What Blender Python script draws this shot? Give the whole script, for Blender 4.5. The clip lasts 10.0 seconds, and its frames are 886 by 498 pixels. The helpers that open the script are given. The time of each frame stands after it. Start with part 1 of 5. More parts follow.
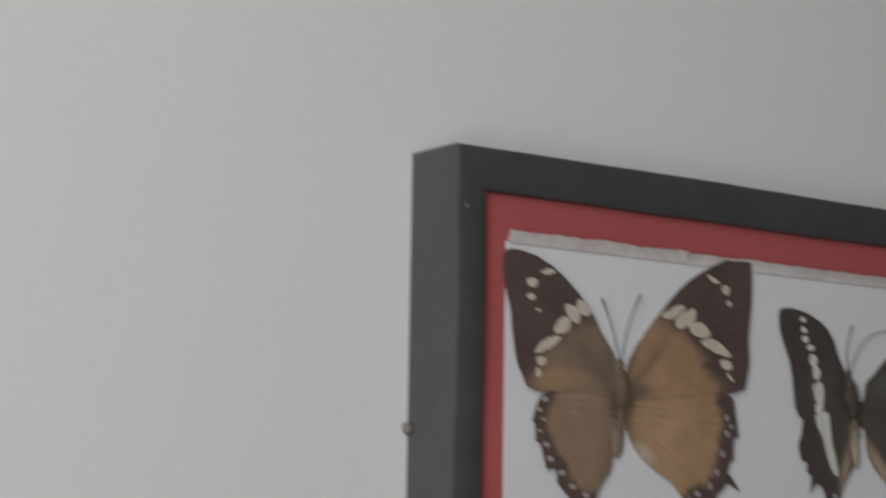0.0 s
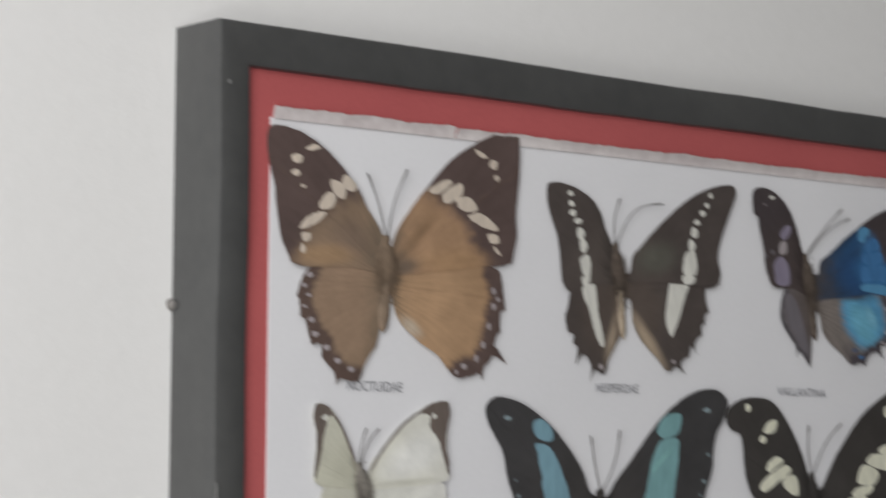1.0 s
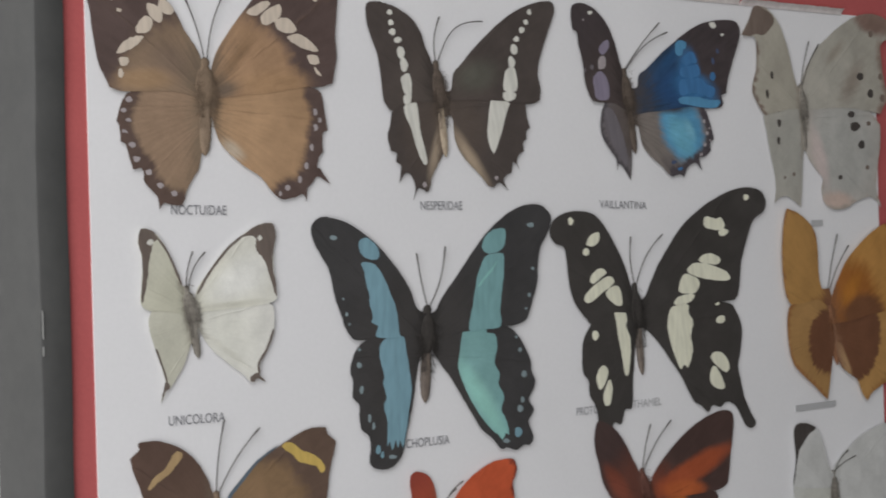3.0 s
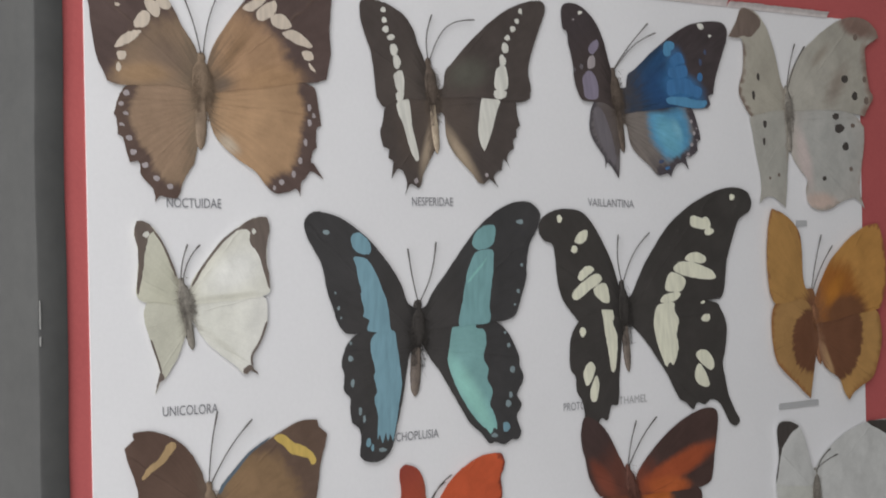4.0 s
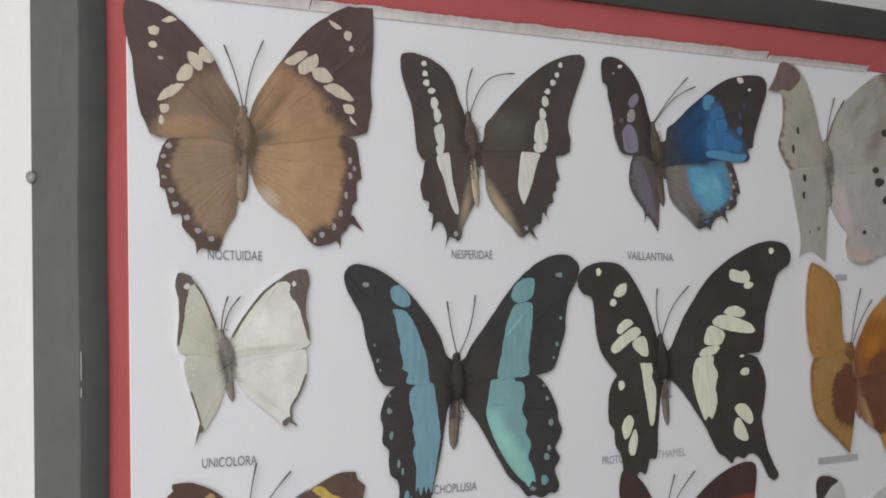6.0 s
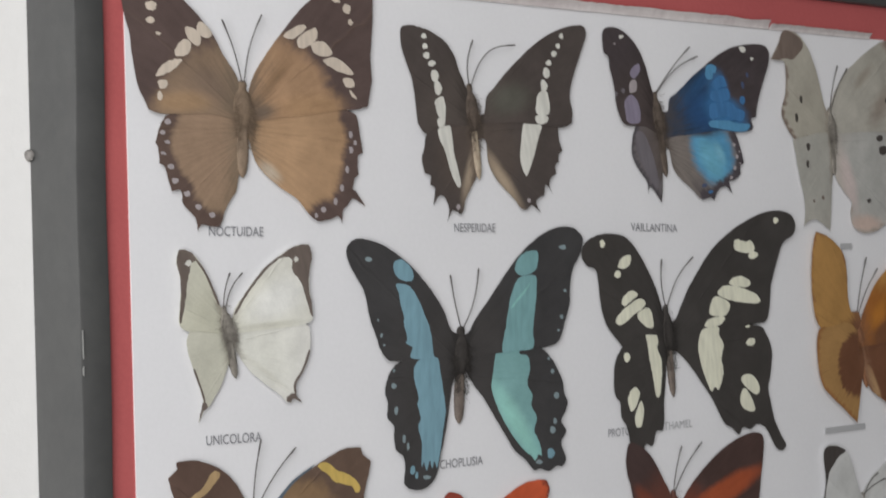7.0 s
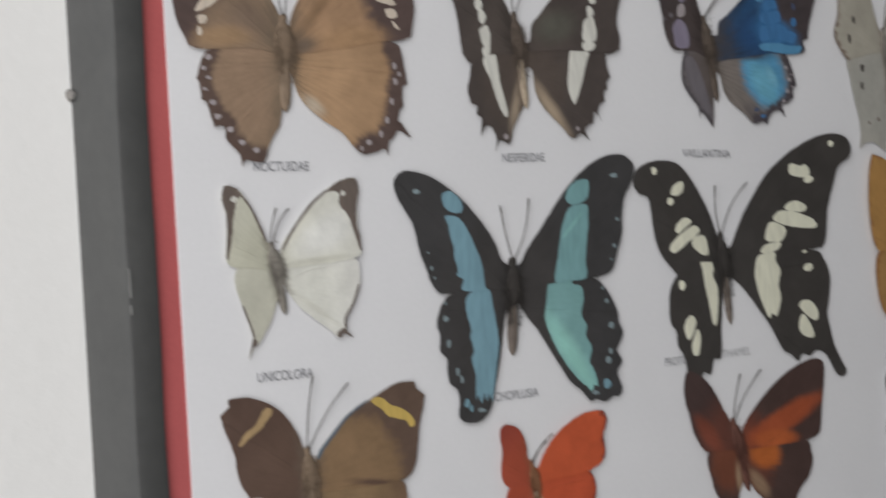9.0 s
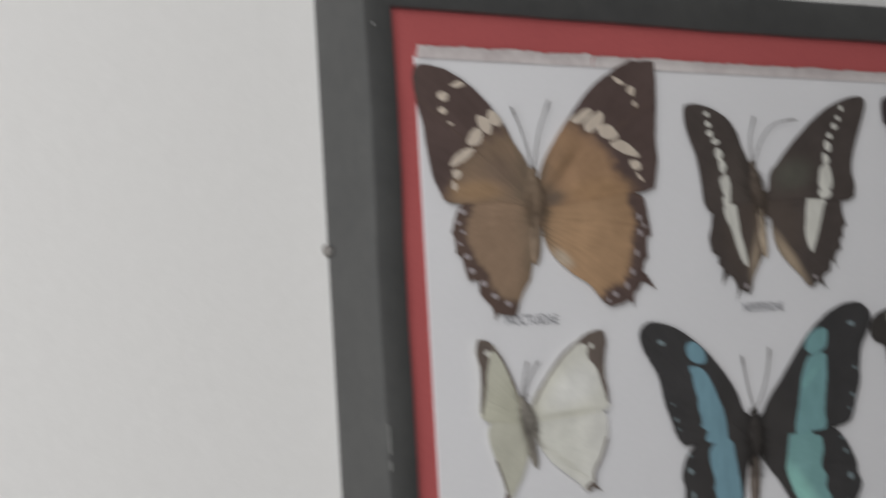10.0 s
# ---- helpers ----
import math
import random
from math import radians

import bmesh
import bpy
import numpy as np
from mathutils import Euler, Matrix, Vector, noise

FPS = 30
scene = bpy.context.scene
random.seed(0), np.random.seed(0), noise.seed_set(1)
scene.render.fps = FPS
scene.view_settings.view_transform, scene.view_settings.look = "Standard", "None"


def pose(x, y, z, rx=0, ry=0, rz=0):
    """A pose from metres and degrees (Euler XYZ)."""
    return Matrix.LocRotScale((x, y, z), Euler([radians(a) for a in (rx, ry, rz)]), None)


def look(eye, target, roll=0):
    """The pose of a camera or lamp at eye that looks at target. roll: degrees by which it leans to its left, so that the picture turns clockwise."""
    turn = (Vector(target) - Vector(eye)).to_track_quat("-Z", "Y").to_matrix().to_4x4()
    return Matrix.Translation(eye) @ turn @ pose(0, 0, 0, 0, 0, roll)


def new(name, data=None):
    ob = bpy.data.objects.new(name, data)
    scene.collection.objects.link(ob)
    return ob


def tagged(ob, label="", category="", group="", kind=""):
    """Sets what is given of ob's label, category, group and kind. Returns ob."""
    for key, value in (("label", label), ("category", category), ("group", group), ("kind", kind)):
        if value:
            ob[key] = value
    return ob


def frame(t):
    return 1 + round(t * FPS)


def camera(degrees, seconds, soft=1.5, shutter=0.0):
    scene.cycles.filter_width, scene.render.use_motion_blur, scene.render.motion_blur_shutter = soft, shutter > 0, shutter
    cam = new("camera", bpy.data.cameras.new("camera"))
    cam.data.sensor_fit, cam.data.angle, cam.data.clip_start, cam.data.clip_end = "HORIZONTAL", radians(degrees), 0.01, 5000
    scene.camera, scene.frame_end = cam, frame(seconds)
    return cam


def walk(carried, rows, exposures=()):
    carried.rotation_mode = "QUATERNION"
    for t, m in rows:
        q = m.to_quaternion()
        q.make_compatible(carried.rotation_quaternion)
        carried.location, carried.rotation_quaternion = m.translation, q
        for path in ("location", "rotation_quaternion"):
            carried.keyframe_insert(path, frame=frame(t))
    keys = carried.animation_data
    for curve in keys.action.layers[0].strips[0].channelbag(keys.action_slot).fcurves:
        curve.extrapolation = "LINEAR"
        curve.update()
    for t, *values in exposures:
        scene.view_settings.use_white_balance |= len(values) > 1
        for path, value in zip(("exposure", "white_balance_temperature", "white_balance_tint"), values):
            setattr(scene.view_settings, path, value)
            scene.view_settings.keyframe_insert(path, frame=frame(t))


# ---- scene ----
cam = camera(24.063, 10.0, soft=1.8, shutter=0.6)
walk(cam, [
    (0, pose(-0.2864, -0.3501, 1.4916, 98.184, -0.904, -35.519)),
    (0.5, pose(-0.2798, -0.3517, 1.4911, 96.280, -0.584, -38.033)),
    (0.8, pose(-0.2783, -0.3564, 1.4940, 94.971, -0.523, -39.312)),
    (1, pose(-0.2772, -0.3592, 1.4958, 94.276, -0.348, -40.306)),
    (1.5, pose(-0.2760, -0.3604, 1.4912, 92.619, 0.835, -42.782)),
    (2, pose(-0.2764, -0.3619, 1.4870, 90.963, 1.879, -42.149)),
    (2.5, pose(-0.2764, -0.3630, 1.4914, 89.869, 2.013, -43.095)),
    (2.7, pose(-0.2767, -0.3615, 1.4933, 89.646, 1.883, -43.970)),
    (3.8, pose(-0.2811, -0.3656, 1.4889, 89.761, 1.272, -45.572)),
    (4, pose(-0.2835, -0.3633, 1.4904, 89.753, 1.107, -45.526)),
    (4.5, pose(-0.2842, -0.3644, 1.4928, 90.210, 0.977, -45.314)),
    (5, pose(-0.2836, -0.3649, 1.4922, 90.640, 0.868, -45.024)),
    (5.5, pose(-0.2845, -0.3649, 1.4921, 91.096, 0.834, -44.612)),
    (5.7, pose(-0.2850, -0.3645, 1.4921, 91.107, 0.756, -44.527)),
    (6.8, pose(-0.2827, -0.3624, 1.4911, 90.718, 1.151, -44.270)),
    (7, pose(-0.2824, -0.3620, 1.4909, 90.449, 1.559, -44.369)),
    (7.5, pose(-0.2773, -0.3638, 1.4910, 89.545, 2.194, -44.260)),
    (8, pose(-0.2722, -0.3623, 1.4858, 88.982, 2.589, -44.035)),
    (8.5, pose(-0.2720, -0.3641, 1.4869, 88.655, 3.163, -43.470)),
    (9, pose(-0.2766, -0.3604, 1.4862, 89.158, 3.247, -42.634)),
    (9.3, pose(-0.2821, -0.3559, 1.4880, 90.188, 3.127, -41.859)),
    (9.5, pose(-0.2861, -0.3528, 1.4893, 90.974, 3.166, -41.420)),
    (9.7, pose(-0.2904, -0.3485, 1.4916, 91.545, 3.326, -40.592)),
    (10, pose(-0.2966, -0.3419, 1.4953, 92.635, 3.348, -39.193)),
], exposures=[(0.0, -0.86), (0.5, -0.46), (1.0, -0.24), (1.5, -0.1), (2.0, -0.02), (2.5, -0.2), (4.0, 0.0), (5.0, 0.0), (7.0, 0.0), (8.5, -0.12), (9.5, -0.27), (10.0, -0.46)])

# ---- daylight: a window in the west wall ----
world = bpy.data.worlds.new("sky")
scene.world = world
world.use_nodes = True
sky = world.node_tree.nodes.new("ShaderNodeTexSky")
sky.sky_type, sky.sun_disc, sky.sun_elevation, sky.sun_rotation = "NISHITA", False, radians(40), radians(140)
world.node_tree.links.new(sky.outputs[0], world.node_tree.nodes["Background"].inputs[0])
world.node_tree.nodes["Background"].inputs[1].default_value = 0.1

lamp = bpy.data.lights.new("window_daylight", "AREA")
lamp.shape, lamp.size, lamp.size_y, lamp.energy, lamp.color = "RECTANGLE", 0.62, 1.0, 11.3, (1.0, 0.995, 0.985)
new("window_daylight", lamp).matrix_world = look((-0.615, -0.58, 1.63), (0.2, -0.16, 1.50))


# ---- materials ----
def material(name, colour, rough=0.6, metal=0.0, specular=0.5):
    m = bpy.data.materials.new(name)
    m.use_nodes = True
    b = m.node_tree.nodes["Principled BSDF"]
    b.inputs["Base Color"].default_value = (*colour, 1)
    b.inputs["Roughness"].default_value = rough
    b.inputs["Metallic"].default_value = metal
    b.inputs["Specular IOR Level"].default_value = specular
    return m


def nodes_of(m):
    t = m.node_tree
    return t, t.nodes["Principled BSDF"]


def math_node(t, op, a, b=None, c=None):
    n = t.nodes.new("ShaderNodeMath")
    n.operation = op
    for k, v in enumerate((a, b, c)):
        if v is None:
            continue
        if isinstance(v, (int, float)):
            n.inputs[k].default_value = v
        else:
            t.links.new(v, n.inputs[k])
    return n.outputs[0]


def noise_node(t, scale, detail=4.0, rough=0.6):
    c = t.nodes.new("ShaderNodeTexCoord")
    n = t.nodes.new("ShaderNodeTexNoise")
    n.inputs["Scale"].default_value, n.inputs["Detail"].default_value, n.inputs["Roughness"].default_value = scale, detail, rough
    t.links.new(c.outputs["Object"], n.inputs["Vector"])
    return n.outputs["Fac"]


def mix_colour(t, fac, a, b, blend="MIX"):
    n = t.nodes.new("ShaderNodeMix")
    n.data_type, n.blend_type = "RGBA", blend
    for k, v in ((0, fac), (6, a), (7, b)):
        if isinstance(v, (int, float)):
            n.inputs[k].default_value = v
        elif isinstance(v, tuple):
            n.inputs[k].default_value = (*v, 1)
        else:
            t.links.new(v, n.inputs[k])
    return n.outputs[2]


def grainy(name, light, dark, fine, coarse, rough=0.6, bump=0.1, depth=0.0002, specular=0.4):
    """A surface that varies at two scales, with fine relief."""
    m = material(name, light, rough, specular=specular)
    t, b = nodes_of(m)
    small, large = noise_node(t, fine), noise_node(t, coarse, 2.0)
    both = math_node(t, "MULTIPLY_ADD", small, 0.5, math_node(t, "MULTIPLY", large, 0.5))
    ramp = t.nodes.new("ShaderNodeMapRange")
    ramp.inputs[1].default_value, ramp.inputs[2].default_value = 0.35, 0.65
    t.links.new(both, ramp.inputs[0])
    t.links.new(mix_colour(t, ramp.outputs[0], dark, light), b.inputs["Base Color"])
    n = t.nodes.new("ShaderNodeBump")
    n.inputs["Strength"].default_value, n.inputs["Distance"].default_value = bump, depth
    t.links.new(small, n.inputs["Height"])
    t.links.new(n.outputs[0], b.inputs["Normal"])
    return m


def smooth_range(t, value, lo, hi):
    r = t.nodes.new("ShaderNodeMapRange")
    r.interpolation_type = "SMOOTHSTEP"
    r.inputs[1].default_value, r.inputs[2].default_value = lo, hi
    t.links.new(value, r.inputs[0])
    return r.outputs[0]


def wing_mat(name, inner, outer, centre, near, far, vein=0.6, hair=None, spread=6.5, layers=(), rim=None):
    """Scaled wing: one colour round a centre passing into another, soft colour fields (colour, u, v, half length, half
    width, turn, softness) and a band along the outer margin (colour, width, softness), with veins that fan out from the
    root. Millimetres."""
    m = material(name, inner, 0.58, specular=0.3)
    t, b = nodes_of(m)
    c = t.nodes.new("ShaderNodeTexCoord")
    s = t.nodes.new("ShaderNodeSeparateXYZ")
    t.links.new(c.outputs["Object"], s.inputs[0])
    x, y = math_node(t, "ABSOLUTE", s.outputs[0]), s.outputs[1]
    flat = t.nodes.new("ShaderNodeCombineXYZ")
    t.links.new(x, flat.inputs[0])
    t.links.new(y, flat.inputs[1])
    turn = math_node(t, "ARCTAN2", y, math_node(t, "ADD", x, 0.004))
    wobble = noise_node(t, 260.0, 4.0, 0.65)
    ragged = math_node(t, "SUBTRACT", wobble, 0.5)
    fan = t.nodes.new("ShaderNodeCombineXYZ")
    t.links.new(math_node(t, "MULTIPLY", turn, 22.0), fan.inputs[0])
    t.links.new(math_node(t, "MULTIPLY", x, 130.0), fan.inputs[1])
    streak = t.nodes.new("ShaderNodeTexNoise")
    streak.inputs["Scale"].default_value, streak.inputs["Detail"].default_value = 1.0, 5.0
    t.links.new(fan.outputs[0], streak.inputs["Vector"])
    comb = math_node(t, "ADD", ragged, math_node(t, "SUBTRACT", streak.outputs["Fac"], 0.5))

    def field(u, v, ru, rv, angle):
        n = t.nodes.new("ShaderNodeMapping")
        n.vector_type = "TEXTURE"
        n.inputs["Location"].default_value = (u * 0.001, v * 0.001, 0)
        n.inputs["Rotation"].default_value = (0, 0, radians(angle))
        n.inputs["Scale"].default_value = (ru * 0.001, rv * 0.001, 1)
        t.links.new(flat.outputs[0], n.inputs["Vector"])
        size = t.nodes.new("ShaderNodeVectorMath")
        size.operation = "LENGTH"
        t.links.new(n.outputs[0], size.inputs[0])
        return size.outputs["Value"]

    far_off = math_node(t, "MULTIPLY_ADD", comb, 4.5, field(*centre, 1, 1, 0))
    colour = mix_colour(t, smooth_range(t, far_off, near, far), inner, outer)
    for tint, u, v, ru, rv, angle, soft in layers:
        edge = math_node(t, "MULTIPLY_ADD", comb, 0.38, field(u, v, ru, rv, angle))
        colour = mix_colour(t, math_node(t, "SUBTRACT", 1.0, smooth_range(t, edge, 1 - soft, 1 + soft)), colour, tint)
    if rim:
        tint, wide, soft = rim
        n = t.nodes.new("ShaderNodeAttribute")
        n.attribute_name = "margin"
        depth = math_node(t, "MULTIPLY_ADD", comb, 2.6, n.outputs["Fac"])
        colour = mix_colour(t, math_node(t, "SUBTRACT", 1.0, smooth_range(t, depth, wide - soft, wide + soft)), colour, tint)
    # veins: few, thin and uneven
    wave = math_node(t, "ABSOLUTE", math_node(t, "SINE", math_node(t, "MULTIPLY_ADD", turn, 5.0, math_node(t, "MULTIPLY", wobble, 0.35))))
    lines = math_node(t, "SUBTRACT", 1.0, math_node(t, "MINIMUM", math_node(t, "MULTIPLY", wave, 14.0), 1.0))
    lines = math_node(t, "MULTIPLY", lines, smooth_range(t, noise_node(t, 120.0, 2.0), 0.35, 0.6))
    colour = mix_colour(t, math_node(t, "MULTIPLY", lines, 0.4 * vein), colour, tuple(q * 0.45 for q in inner))
    root = smooth_range(t, math_node(t, "MULTIPLY_ADD", comb, 0.0011 * spread, x), 0.0005, spread * 0.001)
    colour = mix_colour(t, math_node(t, "MULTIPLY", math_node(t, "SUBTRACT", 1.0, root), 0.8), colour, hair or tuple(q * 0.55 for q in inner))
    # dust of scales, worn blotches and faded streaks along the veins
    fine = noise_node(t, 2600.0, 3.0, 0.7)
    blotch = noise_node(t, 95.0, 5.0, 0.65)
    tone = math_node(t, "MULTIPLY_ADD", fine, 0.22, math_node(t, "MULTIPLY_ADD", streak.outputs["Fac"], 0.65 * vein, math_node(t, "MULTIPLY_ADD", blotch, 0.7, 0.54 - 0.32 * vein)))
    grey = t.nodes.new("ShaderNodeCombineColor")
    for k in range(3):
        t.links.new(tone, grey.inputs[k])
    t.links.new(mix_colour(t, 1.0, colour, grey.outputs[0], "MULTIPLY"), b.inputs["Base Color"])
    n = t.nodes.new("ShaderNodeBump")
    n.inputs["Strength"].default_value, n.inputs["Distance"].default_value = 0.45, 0.0002
    t.links.new(math_node(t, "ADD", lines, math_node(t, "MULTIPLY_ADD", fine, 0.4, streak.outputs["Fac"])), n.inputs["Height"])
    t.links.new(n.outputs[0], b.inputs["Normal"])
    return m


def mark_mat(name, colour, rough=0.6, specular=0.25):
    """Scales of one colour, streaked along the wing."""
    m = material(name, colour, rough, specular=specular)
    t, b = nodes_of(m)
    c = t.nodes.new("ShaderNodeTexCoord")
    stretch = t.nodes.new("ShaderNodeMapping")
    stretch.inputs["Scale"].default_value = (1.0, 0.22, 1.0)
    t.links.new(c.outputs["Object"], stretch.inputs["Vector"])
    n = t.nodes.new("ShaderNodeTexNoise")
    n.inputs["Scale"].default_value, n.inputs["Detail"].default_value = 750.0, 4.0
    t.links.new(stretch.outputs[0], n.inputs["Vector"])
    r = t.nodes.new("ShaderNodeMapRange")
    r.inputs[1].default_value, r.inputs[2].default_value = 0.3, 0.7
    t.links.new(n.outputs["Fac"], r.inputs[0])
    low, high = tuple(q * 0.87 for q in colour), tuple(min(0.85, q * 1.09) for q in colour)
    t.links.new(mix_colour(t, r.outputs[0], low, high), b.inputs["Base Color"])
    bump = t.nodes.new("ShaderNodeBump")
    bump.inputs["Strength"].default_value, bump.inputs["Distance"].default_value = 0.3, 0.0001
    t.links.new(n.outputs["Fac"], bump.inputs["Height"])
    t.links.new(bump.outputs[0], b.inputs["Normal"])
    return m


CREAM = mark_mat("cream_scales", (.58, .50, .42))
CREAM_PALE = mark_mat("pale_cream_scales", (.72, .71, .58))
IVORY = mark_mat("ivory_scales", (.66, .65, .60))
LILAC = mark_mat("lilac_scales", (.38, .34, .35))
SKY = mark_mat("sky_blue_scales", (.06, .18, .38), 0.4, 0.5)
SKY_PALE = mark_mat("pale_blue_scales", (.10, .28, .47), 0.4, 0.5)
DEEP = mark_mat("deep_blue_scales", (.06, .085, .16), 0.4, 0.5)
# blue scales with the sheen lost at the left wing's angle, painted in
MAUVE = mark_mat("mauve_scales", (.25, .22, .29), 0.45)
MAUVE_DIM = mark_mat("dim_mauve_scales", (.165, .15, .165), 0.45)
RUST = mark_mat("rust_scales", (.17, .13, .11))
INK = mark_mat("ink_scales", (.065, .056, .052))
UMBER = mark_mat("umber_scales", (.15, .12, .105))
TEAL = mark_mat("turquoise_scales", (.20, .37, .385), 0.42, 0.5)
TEAL_BRIGHT = mark_mat("bright_turquoise_scales", (.25, .50, .47), 0.35, 0.6)
STEEL = mark_mat("steel_blue_scales", (.20, .345, .415), 0.42, 0.5)
DUSK = mark_mat("dusk_scales", (.23, .29, .31))
# the brighter field paints the highlight along the band's inner edge
TEAL_HIND = wing_mat("turquoise_hind_band", (.20, .37, .37), (.19, .37, .38), (16, -4), 6, 20, .3, (.20, .37, .37), 1,
                     [((.30, .58, .52), 19.7, -11.9, 12.2, 2.6, -47, .8)])
SLATE = mark_mat("slate_scales", (.10, .135, .17))
YELLOW = mark_mat("yellow_scales", (.56, .40, .12))
# the yellow band as the left wing has it, shade in the colour
YELLOW_SHADED = mark_mat("shaded_yellow_scales", (.40, .28, .15))


def fur(name, light, dark):
    """Fur in which each hair has a tone of its own."""
    m = grainy(name, light, dark, 1500.0, 300.0, 0.85, 0.35, 0.0004, 0.1)
    t, b = nodes_of(m)
    g = t.nodes.new("ShaderNodeNewGeometry")
    tone = math_node(t, "MULTIPLY_ADD", g.outputs["Random Per Island"], 0.6, 0.7)
    grey = t.nodes.new("ShaderNodeCombineColor")
    for k in range(3):
        t.links.new(tone, grey.inputs[k])
    t.links.new(mix_colour(t, 1.0, b.inputs["Base Color"].links[0].from_socket, grey.outputs[0], "MULTIPLY"), b.inputs["Base Color"])
    return m


FUR_BROWN = fur("brown_fur", (.215, .155, .11), (.16, .118, .085))
FUR_DARK = fur("dark_fur", (.12, .093, .076), (.075, .06, .05))
FUR_GREY = fur("grey_fur", (.27, .25, .22), (.14, .125, .11))
FUR_BLACK = fur("black_fur", (.052, .047, .044), (.040, .036, .034))
FUR_RUST = fur("rust_fur", (.135, .06, .046), (.095, .045, .036))
TAIL_GREY = grainy("grey_brown_abdomen", (.19, .155, .13), (.11, .09, .08), 1500.0, 300.0, 0.7, 0.5, 0.0003, 0.2)
TAIL_CREAM = grainy("cream_abdomen", (.48, .40, .30), (.26, .20, .15), 900.0, 400.0, 0.6, 0.5, 0.0003, 0.3)
TAIL_TAN = grainy("tan_abdomen", (.27, .20, .145), (.19, .14, .10), 1500.0, 300.0, 0.75, 0.5, 0.0003, 0.2)
FUR_AMBER = fur("amber_fur", (.25, .12, .065), (.17, .08, .045))
FEELER = material("dark_feeler", (.05, .04, .035), 0.5)

PAINT = grainy("off_white_wall_paint", (.79, .78, .77), (.765, .755, .745), 260.0, 3.0, 0.75, 0.25, 0.0006, 0.3)
# beige for the unseen walls, darkened to weaken their bounce light
FAR_PAINT = grainy("dim_unseen_wall_paint", (.52, .50, .47), (.49, .47, .44), 260.0, 3.0, 0.75, 0.25, 0.0006, 0.3)
CEILING_PAINT = grainy("white_ceiling_paint", (.80, .80, .79), (.77, .77, .76), 160.0, 3.0, 0.85, 0.2, 0.0006, 0.2)
FLOOR_TILE = grainy("beige_floor", (.42, .40, .37), (.36, .34, .31), 60.0, 4.0, 0.45, 0.1, 0.0004)
BLACK_WRAP = grainy("black_paper_wrap", (.077, .077, .076), (.060, .060, .060), 240.0, 38.0, 0.4, 0.12, 0.0005, 0.5)
RED_CARD = grainy("red_card", (.45, .105, .105), (.40, .09, .092), 1200.0, 35.0, 0.7, 0.2, 0.0002, 0.3)
PAPER = grainy("white_paper", (.755, .75, .77), (.72, .715, .735), 900.0, 30.0, 0.6, 0.12, 0.0002, 0.35)
TORN = grainy("worn_paper_edge", (.72, .67, .66), (.54, .48, .48), 420.0, 70.0, 0.6, 0.4, 0.0004, 0.35)
PRINT = material("grey_print", (.20, .20, .22), 0.6)
MID_PRINT = material("mid_print", (.29, .29, .31), 0.6)
FAINT_PRINT = material("faint_print", (.42, .42, .43), 0.6)
PLUG = grainy("grey_plastic", (.27, .255, .24), (.13, .12, .115), 900.0, 200.0, 0.5, 0.2, 0.0002)
# pale tone for the frame's modelled corner glint and worn, highlit edge
GLINT_WEAR = material("pale_glint_and_wear", (.19, .19, .185), 0.6)


# ---- builders ----
def part(name, bm, mat, parent, label=""):
    """Links a bmesh as one mesh object under a thing or part."""
    me = bpy.data.meshes.new(name)
    bm.to_mesh(me)
    bm.free()
    me.materials.append(mat)
    ob = new(name, me)
    ob.parent = parent
    if label:
        ob["label"] = label
    return ob


def shade(ob, angle=40):
    for f in ob.data.polygons:
        f.use_smooth = True
    ob.data.set_sharp_from_angle(angle=radians(angle))
    return ob


def box(x0, x1, y0, y1, z0, z1, bevel=0.0, segments=2):
    bm = bmesh.new()
    bmesh.ops.create_cube(bm, size=1)
    for v in bm.verts:
        v.co = ((x0 + x1) / 2 + v.co.x * (x1 - x0), (y0 + y1) / 2 + v.co.y * (y1 - y0), (z0 + z1) / 2 + v.co.z * (z1 - z0))
    if bevel:
        bmesh.ops.bevel(bm, geom=bm.edges[:], offset=bevel, segments=segments, affect="EDGES", profile=0.5)
    return bm


def merged(*bms):
    out = bmesh.new()
    for b in bms:
        me = bpy.data.meshes.new("scratch")
        b.to_mesh(me)
        b.free()
        out.from_mesh(me)
        bpy.data.meshes.remove(me)
    return out


def setting(name, bm, mat):
    return tagged(part(name, bm, mat, None), kind="structure")


# ---- the room ----
WALL_Y = 0.0154
setting("wall_north", box(-0.62, 5.5, WALL_Y, WALL_Y + 0.12, 0, 2.6), PAINT)
# south and east walls are unseen, set far off to cut bounce
setting("wall_south", box(-0.62, 5.5, -5.12, -5.0, 0, 2.6), FAR_PAINT)
setting("wall_east", box(5.5, 5.62, -5.12, WALL_Y + 0.12, 0, 2.6), FAR_PAINT)
setting("wall_west", merged(box(-0.74, -0.62, -5.12, -0.92, 0, 2.6), box(-0.74, -0.62, -0.24, WALL_Y + 0.12, 0, 2.6),
                            box(-0.74, -0.62, -0.92, -0.24, 0, 1.10), box(-0.74, -0.62, -0.92, -0.24, 2.16, 2.6)), PAINT)
setting("floor", box(-0.74, 5.62, -5.12, WALL_Y + 0.12, -0.1, 0), FLOOR_TILE)
setting("ceiling", box(-0.74, 5.62, -5.12, WALL_Y + 0.12, 2.6, 2.7), CEILING_PAINT)

# ---- the display case ----
CZ = 1.5
X0, X1, Z0, Z1 = -0.0354, 0.3080, CZ - 0.1479, CZ + 0.0761
BAR, BAR_TOP, FRONT = 0.0077, 0.0094, -0.0018
case = new("display_case")
case.matrix_world = pose(X0, WALL_Y, Z0)
